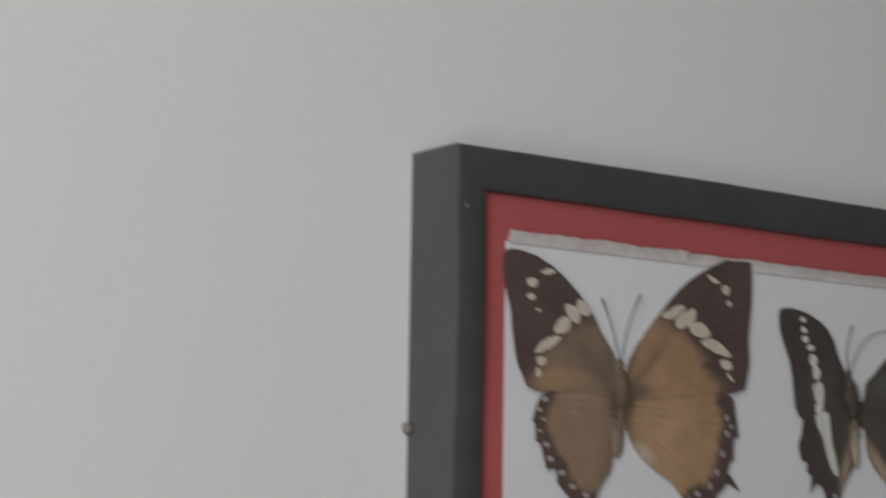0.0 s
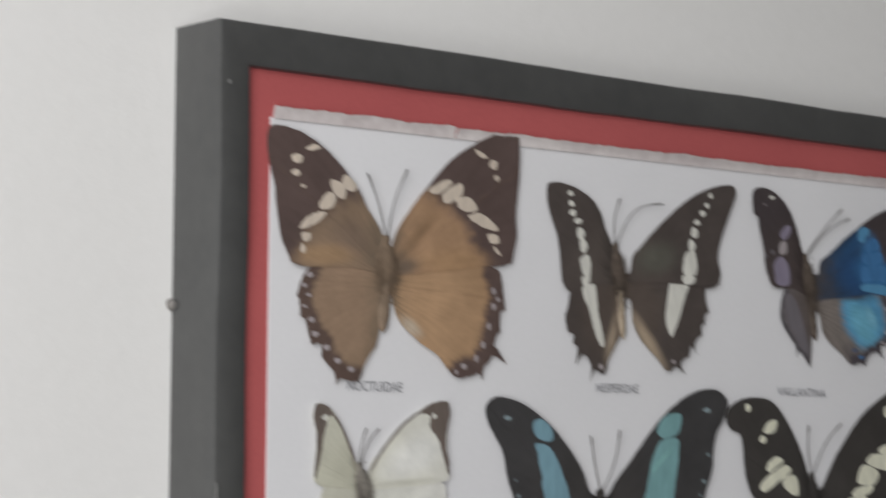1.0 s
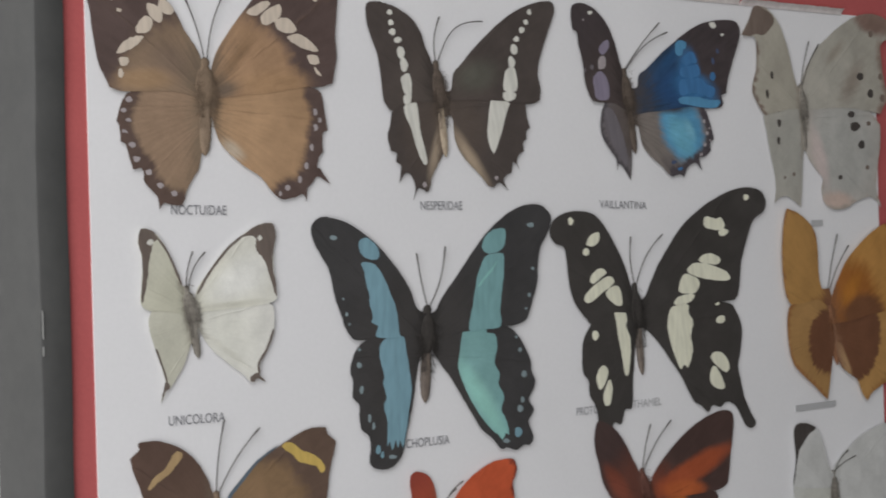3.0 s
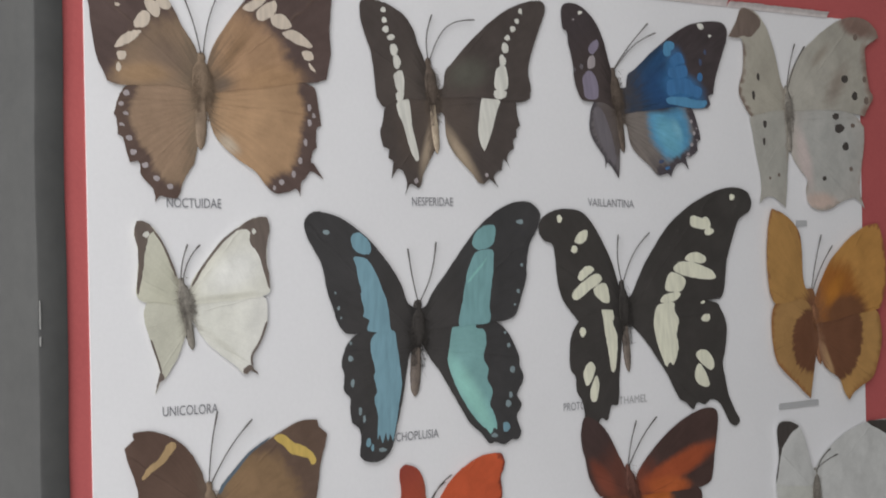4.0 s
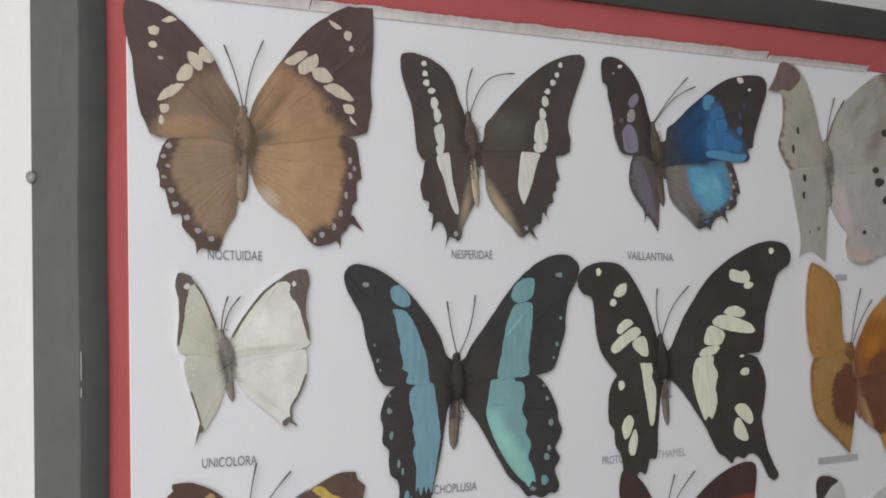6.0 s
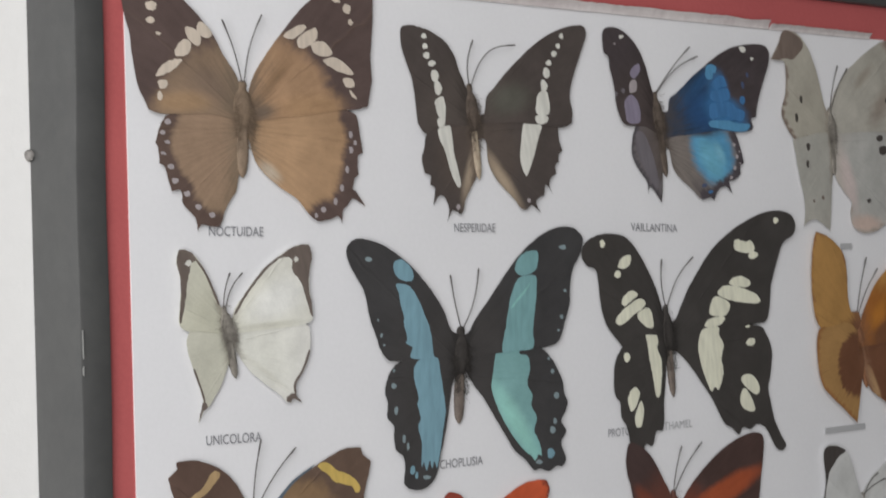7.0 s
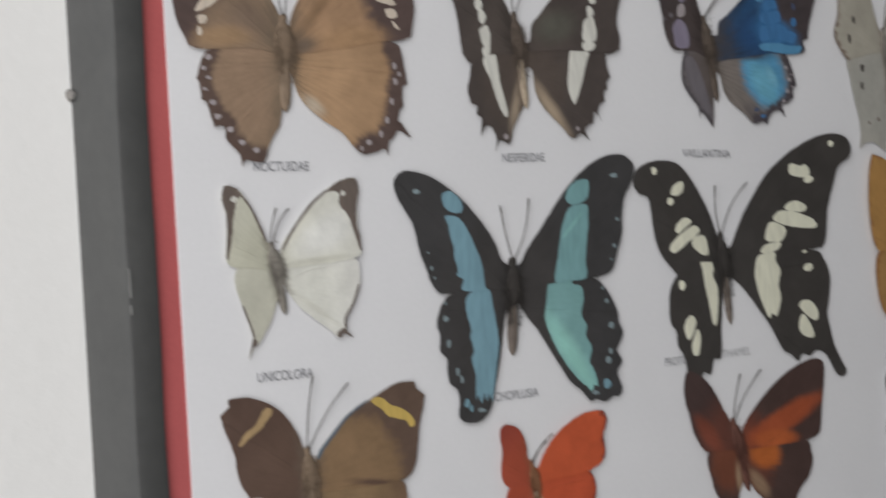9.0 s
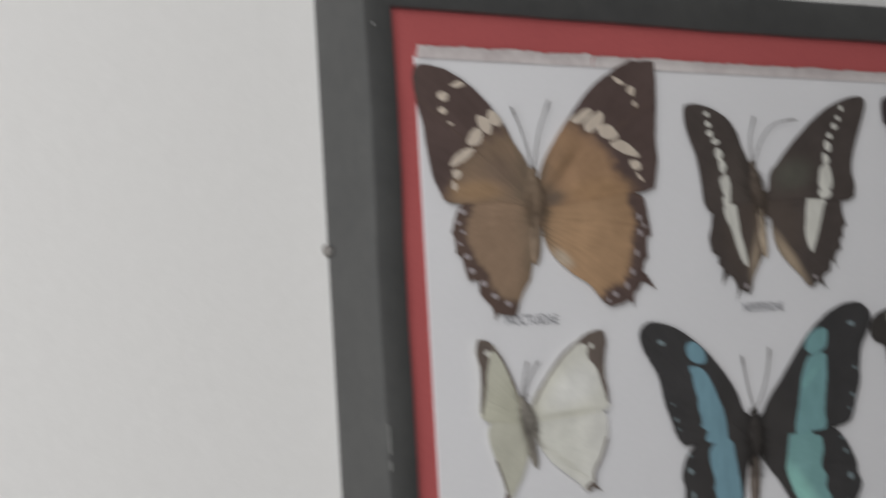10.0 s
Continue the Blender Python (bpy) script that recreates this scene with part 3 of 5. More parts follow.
butterfly(0.0095, 1.5224, -1.6, 21.7,
    "large brown butterfly with dark wing tips and cream spots",
    fore=[(-0.4, 6.6), (1.0, 6.6), (3.2, 12.4), (7.1, 17.7), (11.9, 23.3), (18.3, 29.7), (26.6, 34.7), (32.5, 37.1), (38.8, 37.8, 1), (39.2, 31.9), (39.0, 25.3), (38.4, 18.7), (38.8, 13.5), (37.5, 7.4, 1), (33.3, 6.3), (27.5, 5.8), (19.1, 4.2), (9.3, 2.8), (1.6, 1.6), (-0.4, 1.6)],
    hind=[(-0.4, 5.0), (1.9, 4.9), (19.1, 5.9), (30.8, 6.1, 1), (33.8, 5.0), (34.9, 1.5), (36.0, -3.6, 1), (34.4, -4.7), (34.5, -8.8, 1), (33.3, -9.9), (32.7, -12.1), (33.8, -12.9), (36.7, -16.1, 1), (32.7, -14.5), (31.1, -16.0), (29.6, -17.4), (29.4, -20.3, 1), (28.2, -18.7), (25.7, -19.5), (21.6, -19.9), (19.0, -18.3), (15.7, -15.2), (10.7, -12.7), (6.5, -9.9), (3.6, -6.9), (1.8, -2.1), (-0.4, -2.1)],
    fore_marks=[
        patch("wing_spot", [(24.9, 32.7), (27.5, 32.2), (29.0, 31.1), (26.7, 31.1)], CREAM),
        dot("wing_spot", 31.0, 29.7, 1.3, 1.1, CREAM),
        dot("wing_spot", 32.1, 26.7, 0.8, 0.7, CREAM),
        patch("wing_spot", [(11.6, 22), (16.0, 24.6), (18.5, 24.3), (15.3, 21.7), (13.3, 21.2)], CREAM),
        patch("wing_spot", [(16.1, 21.8), (21.0, 24.4), (21.6, 22), (18.7, 19.8), (16.2, 19.5)], CREAM),
        patch("wing_spot", [(20.0, 20.8), (23.6, 21.4), (26.3, 19.1), (23.8, 18), (20.7, 18.6)], CREAM),
        patch("wing_spot", [(23.8, 17.3), (27.9, 18), (33.1, 14.8), (28.8, 14.7), (24.6, 16.1)], CREAM),
        patch("wing_spot", [(29.7, 13.4), (32.6, 13.4), (33.2, 11.7), (30.7, 11.5)], CREAM),
        patch("wing_spot", [(31.7, 10.9), (33.0, 10), (34.1, 8.8), (32.4, 9.3)], CREAM),],
    hind_marks=[
        dot("wing_spot", 32.1, 0.4, 0.6, 0.8, LILAC),
        dot("wing_spot", 33.5, -1.4, 0.5, 0.6, LILAC),
        dot("wing_spot", 32.2, -3.2, 0.6, 0.8, LILAC),
        dot("wing_spot", 30.9, -7.8, 0.6, 0.8, LILAC),
        dot("wing_spot", 29.3, -12.1, 0.6, 0.8, LILAC),
        dot("wing_spot", 27.3, -15.3, 0.6, 0.8, LILAC),
        dot("wing_spot", 23.5, -17.3, 0.8, 0.7, LILAC),
        dot("wing_spot", 21.2, -18.7, 0.5, 0.6, LILAC),],
    left_fore=[(-0.4, 6.5), (1.1, 10.4), (3.2, 13.6), (5.8, 16.4), (8.2, 19.9), (11.5, 23.2), (15.5, 26.4), (19.6, 28.9), (24.4, 30.9), (28.3, 31.6), (31.4, 31.6), (32.9, 30.5), (33.2, 27.7), (32.1, 22.5), (30.9, 19), (29.9, 13.2), (28.9, 8.5), (27.5, 5.7), (25.9, 2.8, 1), (23.2, 2.1), (17.8, 2.2), (9.9, 2.8), (-0.4, 2.2)],
    left_hind=[(-0.4, 5.9), (13.0, 4.1), (20.1, 2.2), (22.0, 0.8), (23.3, -1.7), (24.1, -4.2, 1), (23.3, -5.3), (23.0, -8.6, 1), (21.6, -9.3), (20.6, -12.3), (19.8, -14.6, 1), (17.4, -14.2), (16.9, -17.0, 1), (15.3, -18.5), (13.3, -20.2), (12.8, -22.9, 1), (11.6, -21.5), (9.0, -21.9), (6.5, -21.6), (5.2, -18.5), (3.2, -15.4), (1.5, -12.8), (-0.4, -2.1)],
    left_fore_marks=[
        patch("wing_spot", [(23.2, 27.5), (21.2, 28.7), (19.1, 28), (21.7, 27.2)], CREAM),
        dot("wing_spot", 25.3, 25.1, 1.5, 1, CREAM),
        dot("wing_spot", 25.5, 22, 1.1, 0.7, CREAM),
        dot("wing_spot", 23.4, 19.3, 0.7, 0.4, CREAM),
        patch("wing_spot", [(12.6, 22.7), (10.7, 22.4), (8.7, 20.4), (10.3, 19.3), (12.9, 20.5)], CREAM),
        patch("wing_spot", [(16.1, 21.3), (13.5, 21.1), (11.8, 19.4), (12.7, 17.5), (15.3, 18.7)], CREAM),
        patch("wing_spot", [(18.6, 16.8), (16.8, 18.5), (14.8, 18.1), (15.2, 15.7), (18.2, 14.7), (19.2, 15.8)], CREAM),
        patch("wing_spot", [(24.0, 10.2), (22.0, 12.8), (19.0, 14.1), (17.0, 14), (19.7, 11.6), (22.7, 10.3)], CREAM),
        patch("wing_spot", [(23.5, 9.1), (21.2, 9.3), (21.4, 7.8), (22.9, 7.4)], CREAM),
        dot("wing_spot", 23.0, 5.9, 0.7, 1, CREAM),],
    left_hind_marks=[
        dot("wing_spot", 20.8, 0.5, 0.9, 0.6, LILAC),
        dot("wing_spot", 22.2, -1.9, 0.7, 0.4, LILAC),
        dot("wing_spot", 20.9, -3.9, 0.7, 0.4, LILAC),
        dot("wing_spot", 22.0, -6.4, 0.7, 0.4, LILAC),
        dot("wing_spot", 20.0, -9.2, 0.9, 0.6, LILAC),
        dot("wing_spot", 19.0, -12.2, 0.9, 0.6, LILAC),
        dot("wing_spot", 15.7, -14.9, 0.9, 0.6, LILAC),
        dot("wing_spot", 12.6, -17.7, 0.9, 0.6, LILAC),
        dot("wing_spot", 8.8, -19.3, 0.9, 0.6, LILAC),],
    feelers=[(-6.3, 23.8), (5.0, 25.9)], bows=(-0.6, 1.0), body_wide=2.1, body_mat=FUR_BROWN,
    mats=(
        wing_mat("brown_forewing", (.36, .225, .135), (.098, .068, .062), (6, -2), 20.5, 26, .6, (.15, .11, .08), 10,
            [((.25, .155, .09), 9, 11.5, 6, 1.3, 50, .9), ((.17, .125, .095), 5.0, 3.9, 4.2, 1.6, 15, .8), ((.37, .23, .13), 20, 6, 9, 3, 5, .6)]),
        wing_mat("brown_hindwing", (.40, .255, .15), (.34, .215, .125), (14, -6), 8, 20, .6, (.16, .12, .085), 9,
            [((.50, .41, .32), 7.6, -9.2, 3.2, 1.5, -30, .7)], ((.105, .072, .064), 4.6, 1.3)),
        # left pair: the same browns with the side's shade painted in
        wing_mat("brown_left_forewing_shaded", (.25, .175, .12), (.098, .068, .062), (5, -1), 16.5, 22, .6, (.17, .13, .095), 9,
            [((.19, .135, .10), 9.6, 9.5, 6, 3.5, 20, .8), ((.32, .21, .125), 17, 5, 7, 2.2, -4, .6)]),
        wing_mat("brown_left_hindwing_shaded", (.30, .205, .14), (.265, .185, .125), (9, -5), 8, 16, .6, (.20, .15, .105), 7,
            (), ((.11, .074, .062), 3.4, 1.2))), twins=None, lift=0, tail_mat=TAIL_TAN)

butterfly(0.0828, 1.5237, 6.9, 23.9,
    "dark brown swallowtail-like butterfly with white spot bands",
    fore=[(-0.4, 4.2), (4.0, 4.2), (5.4, 8.1), (8.4, 10.2), (14.0, 14.1), (21.9, 18.6), (29.6, 21.8), (37.1, 23.5), (42.5, 23.8), (44.8, 22.9), (44.9, 20.8), (42.7, 17.3), (39.9, 13.1), (37.2, 8.8), (36.1, 5.3), (36.6, 1.6), (35.8, -1.3, 1), (31.5, -2), (24.4, -0.6), (16.2, 0.6), (5.0, 1.6), (-0.4, 1.6)],
    hind=[(-0.4, 3.4), (4.9, 3.1), (22.3, 0.4), (30.5, -1.6, 1), (30.4, -5.2), (31.1, -7.9, 1), (29.5, -8.8), (29.4, -10.7, 1), (27.9, -11.3), (27.8, -13.6, 1), (25.8, -14.3), (24.7, -16.3), (25.8, -18.5, 1), (23.5, -15.8), (22.3, -18.6, 1), (20.4, -18.8), (19.0, -20.1), (20.4, -22.7, 1), (17.5, -20.4), (15.3, -21.3), (13.3, -20.6), (11.5, -18.3), (7.8, -14.6), (5.2, -11.5), (3.7, -7.8), (3.4, -2.1), (-0.4, -2.1)],
    fore_marks=[
        dot("wing_spot", 35.4, 21.4, 0.8, 0.7, IVORY),
        dot("wing_spot", 33.6, 19, 0.8, 0.7, IVORY),
        dot("wing_spot", 31.8, 17, 1.1, 0.8, IVORY),
        dot("wing_spot", 29.4, 14.9, 1.1, 0.7, IVORY),
        dot("wing_spot", 28.1, 12.4, 1.3, 1.4, IVORY),
        dot("wing_spot", 26.6, 9.2, 1.3, 1.5, IVORY),
        patch("wing_spot", [(24.1, 7.4), (27.6, 7.4), (27.3, 1.9), (22.7, 2.6)], IVORY),
        patch("wing_spot", [(22.7, 2), (26.9, 1.3), (25.9, -0.2), (23.3, -0.4), (22.1, 0.6)], IVORY),],
    hind_marks=[
        patch("wing_band", [(18.3, 0.9), (24.0, -0.7), (23.0, -3.1), (17.6, -12), (16.1, -12.4), (15.0, -8.9), (15.9, -4.6)], IVORY),
        dot("wing_spot", 16.5, -19.1, 0.6, 0.6, LILAC),],
    left_fore=[(-0.4, 4.5), (0.6, 8.8), (1.7, 12.1), (3.1, 15.3), (4.1, 18.8), (6.0, 21.7), (8.6, 23.9), (12.3, 25.8), (16.0, 27), (19.4, 27.5), (21.3, 26.9), (21.9, 24.6), (21.7, 21.9), (21.0, 19.1), (19.7, 15), (19.3, 10.9), (19.3, 6.8), (19.3, 4.1), (18.1, 1.9), (16.6, 1.1), (13.7, 2.1), (7.8, 2.4), (-0.4, 1.4)],
    left_hind=[(-0.4, 3.1), (9.8, 3.1), (14.7, 2.0), (16.8, 0.9), (17.9, -2.2), (19.2, -4.8), (18.7, -8.3, 1), (16.9, -9.2), (17.4, -11.2, 1), (15.9, -12.4), (17.1, -16.2, 1), (14.7, -14.2), (12.8, -15.1), (11.9, -18.0), (12.9, -20.9, 1), (11.1, -18.5), (9.4, -18.7), (8.1, -19.6), (6.8, -18.6), (5.9, -16.3), (3.2, -13.4), (0.8, -10.9), (-0.4, -6.1)],
    left_fore_marks=[
        dot("wing_spot", 14.0, 24.5, 0.9, 0.7, IVORY),
        dot("wing_spot", 14.0, 22.1, 0.9, 0.7, IVORY),
        dot("wing_spot", 13.9, 19.8, 1.1, 0.8, IVORY),
        dot("wing_spot", 12.4, 17.7, 1.3, 0.7, IVORY),
        dot("wing_spot", 11.9, 14.7, 1.3, 1.5, IVORY),
        dot("wing_spot", 11.3, 11.7, 1.3, 1.7, IVORY),
        patch("wing_spot", [(12.4, 9), (9.7, 9.4), (9.8, 4.7), (11.8, 4.4), (12.9, 7.4)], IVORY),
        patch("wing_spot", [(12.6, 4.2), (10.0, 4.4), (10.8, 2.2), (12.6, 2.4)], IVORY),],
    left_hind_marks=[
        patch("wing_band", [(12.8, 1.5), (8.7, 2.8), (8.1, -3.1), (7.7, -6.7), (6.8, -12.3), (8.3, -12.6), (9.8, -9.2), (11.0, -4.2)], IVORY),
        dot("wing_spot", 8.7, -17.7, 0.7, 0.7, LILAC),],
    feelers=[(2.2, 22.4), (17.2, 20.2)], bows=(1.2, 3.6), body_wide=1.6, body_mat=FUR_DARK,
    mats=(
        wing_mat("dark_forewing", (.094, .076, .068), (.076, .062, .057), (2, 2), 8, 20, .5, None, 6.5,
            [((.10, .095, .08), 13.6, 6.9, 7, 3.5, 4, .6)]),
        wing_mat("dark_hindwing", (.094, .074, .064), (.076, .062, .057), (4, -6), 6, 14, .4, (.13, .10, .08), 5,
            [((.38, .30, .22), 8.2, -13.0, 8.0, 1.6, -56, .9)]),
        wing_mat("dark_left_forewing", (.09, .074, .066), (.076, .062, .057), (2, 2), 8, 20, .5),
        wing_mat("dark_left_hindwing", (.094, .074, .064), (.076, .062, .057), (4, -6), 6, 14, .4, (.12, .09, .07), 4,
            [((.40, .32, .24), 2.8, -9.5, 6.5, 1.4, -62, .9)])), twins=None, lift=0, tail_mat=TAIL_CREAM)

butterfly(0.1546, 1.5248, 10.4, 23.4,
    "small butterfly with dark tips and shining blue wings",
    fore=[(-0.4, 5.7), (4.2, 5.7), (5.7, 8.9), (9.7, 10.4), (16.6, 13.5), (24.7, 16.4), (32.6, 18.6), (40.4, 19.2), (48.1, 18.5), (51.8, 17.2), (52.7, 14.5), (51.2, 11.4), (47.9, 7), (45.2, 3.2), (43.5, 0.2), (42.8, -1.8, 1), (40.4, -2.1), (41.0, -4.3, 1), (39.2, -5.2), (33.0, -4.6), (25.8, -2.9), (17.1, -2.3), (4.7, -1.4), (-0.4, -1.4)],
    hind=[(-0.4, 3.0), (5.2, 2.7), (24.6, -1.6), (31.8, -4.1), (33.8, -9.0), (34.5, -13.6, 1), (32.7, -14.4), (32.3, -16.5, 1), (29.1, -17.6), (26.6, -17.5), (27.1, -21.1, 1), (25.0, -18.8), (21.2, -19.0), (18.7, -21.5, 1), (17.1, -20.4), (13.3, -20.3), (10.2, -17.2), (5.9, -13.4), (3.4, -9.9), (2.6, -4.2), (-0.4, -4.2)],
    fore_marks=[
        patch("wing_band", [(22.7, 14.8), (24.9, 15.8), (27.6, 14.9), (27.3, 13.3), (25.8, 13.0), (25.2, 11.6), (22.5, 12.2)], SKY_PALE),
        patch("wing_band", [(26.0, 11.3), (28.4, 12.0), (30.5, 11.5), (31.3, 8.7), (28.4, 8.9), (26.0, 8.3), (24.5, 10.1)], SKY),
        patch("wing_band", [(24.1, 8.3), (28.2, 8.2), (31.5, 8.1), (32.0, 5.3), (27.7, 4.7), (23.3, 6.2)], SKY),
        patch("wing_band", [(22.7, 4.9), (27.4, 4.6), (32.0, 4.1), (34.5, 2.0), (38.0, 0.3), (36.0, -1.9), (32.1, -0.6), (27.9, 0.6), (22.1, 1.0)], SKY),
        patch("wing_band", [(21.7, 0.3), (29.1, -0.7), (34.7, -2.4), (39.3, -3.3), (37.9, -4.9), (32.7, -4.4), (27.1, -2.8), (21.5, -1.4)], SKY_PALE),
        patch("wing_spot", [(39.3, 18.7), (41.8, 18.5), (42.2, 17.3), (40.4, 17.1)], IVORY),
        dot("wing_spot", 44.6, 14.7, 0.7, 0.4, IVORY),
        dot("wing_spot", 38.6, 8.0, 0.7, 1.0, DEEP),
        dot("wing_spot", 37.6, 3.8, 1.3, 1.2, SKY),
        dot("wing_spot", 41.4, 10.5, 0.6, 0.7, DEEP),],
    hind_marks=[
        dot("wing_spot", 31.1, -7.9, 0.7, 0.6, LILAC),
        dot("wing_spot", 31.7, -11.4, 0.7, 0.5, LILAC),
        dot("wing_spot", 30.0, -14.4, 0.7, 0.5, LILAC),
        dot("wing_spot", 27.7, -16.7, 0.7, 0.4, LILAC),
        dot("wing_spot", 33.1, -10.2, 0.4, 0.3, LILAC),
        dot("wing_spot", 32.7, -13.6, 0.4, 0.3, LILAC),
        dot("wing_spot", 15.2, -16.7, 1.2, 0.5, DEEP),
        dot("wing_spot", 17.5, -19.0, 1.1, 0.4, SKY),],
    left_fore=[(-0.4, 6.1), (1.2, 13.1), (1.9, 16.6), (2.9, 20.6), (4.9, 24.7), (8.0, 28.1), (11.5, 30.2), (15.0, 31.1), (17.4, 30.8), (18.6, 28.6), (18.7, 24.9), (17.2, 23.5), (17.2, 20.2), (16.6, 15.6), (16.8, 11.1), (16.1, 7.6), (14.5, 5), (9.9, 3.8), (5.4, 2.8), (-0.4, -0)],
    left_hind=[(-0.4, 4.0), (7.6, 4.7), (10.8, 2.9), (12.5, -0.2), (13.2, -3.5), (12.1, -6.4), (10.3, -9.1), (8.4, -12.0), (8.8, -14.7, 1), (7.5, -13.1), (5.5, -15.3), (3.7, -18.2, 1), (2.6, -15.1), (-0.4, -3.4)],
    left_fore_marks=[
        patch("wing_band", [(9.3, 18.5), (7.2, 19.7), (5.1, 19.9), (4.9, 18.4), (7.3, 16.5), (9.2, 17.0)], MAUVE),
        patch("wing_band", [(9.9, 15.7), (7.4, 15.9), (7.6, 13.2), (10.6, 12.9)], LILAC),
        patch("wing_band", [(13.3, 11.1), (9.9, 12.3), (7.6, 9.4), (7.6, 5.7), (9.4, 4.4), (13.3, 5.3), (13.6, 7.8)], MAUVE),
        dot("wing_spot", 10.9, 28.0, 1.0, 0.5, IVORY),
        dot("wing_spot", 14.1, 26.5, 0.4, 0.3, LILAC),
        dot("wing_spot", 13.3, 13.8, 0.8, 0.7, MAUVE_DIM),
        dot("wing_spot", 16.3, 13.4, 0.5, 0.6, MAUVE_DIM),],
    left_hind_marks=[
        patch("wing_band", [(10.4, 1.9), (8.0, 2.0), (6.0, -0.5), (4.4, -5.5), (3.7, -10.7), (4.5, -14.1), (7.0, -11.5), (9.4, -7.2), (11.0, -2.7)], MAUVE_DIM),],
    feelers=[(16.7, 21.7), (19.5, 18.7)], bows=(0.5, 1.6), body_wide=1.6, body_mat=FUR_DARK,
    mats=(
        wing_mat("blue_forewing", (.030, .055, .10), (.060, .048, .050), (14, 4), 11, 17, 1.2, (.075, .062, .058), 15,
            [((.025, .07, .17), 21, 3.5, 10, 6, -8, .6), ((.03, .085, .19), 20, 11.5, 6, 1.6, 24, .7), ((.05, .165, .35), 29, 1.5, 9, 4.5, -25, .5), ((.05, .16, .34), 27, 8, 4, 5, 0, .6)]),
        wing_mat("blue_hindwing", (.19, .165, .15), (.17, .15, .145), (8, -8), 8, 20, 1.1, (.11, .09, .08), 7,
            [((.09, .27, .44), 21, -8.5, 10.5, 8.0, -50, .25), ((.15, .40, .54), 20, -10.5, 7, 3.6, -55, .6), ((.06, .06, .075), 15, -1.0, 9, 1.8, -12, .5), ((.15, .13, .125), 13.5, -17, 4, 2.4, -40, .6), ((.19, .44, .57), 24, -9, 3, 1.4, -60, .9)], ((.075, .064, .072), 2.4, .8)),
        # left pair: lost iridescence painted as dull brown and grey
        wing_mat("blue_left_forewing", (.072, .056, .054), (.060, .048, .050), (6, 6), 6, 20),
        wing_mat("blue_left_hindwing", (.12, .10, .095), (.17, .155, .165), (2, -2), 5, 12, .6, (.10, .08, .07), 5, (), ((.09, .08, .088), 1.2, .7))), twins={SKY: MAUVE, SKY_PALE: MAUVE_DIM, DEEP: MAUVE_DIM}, lift=0)

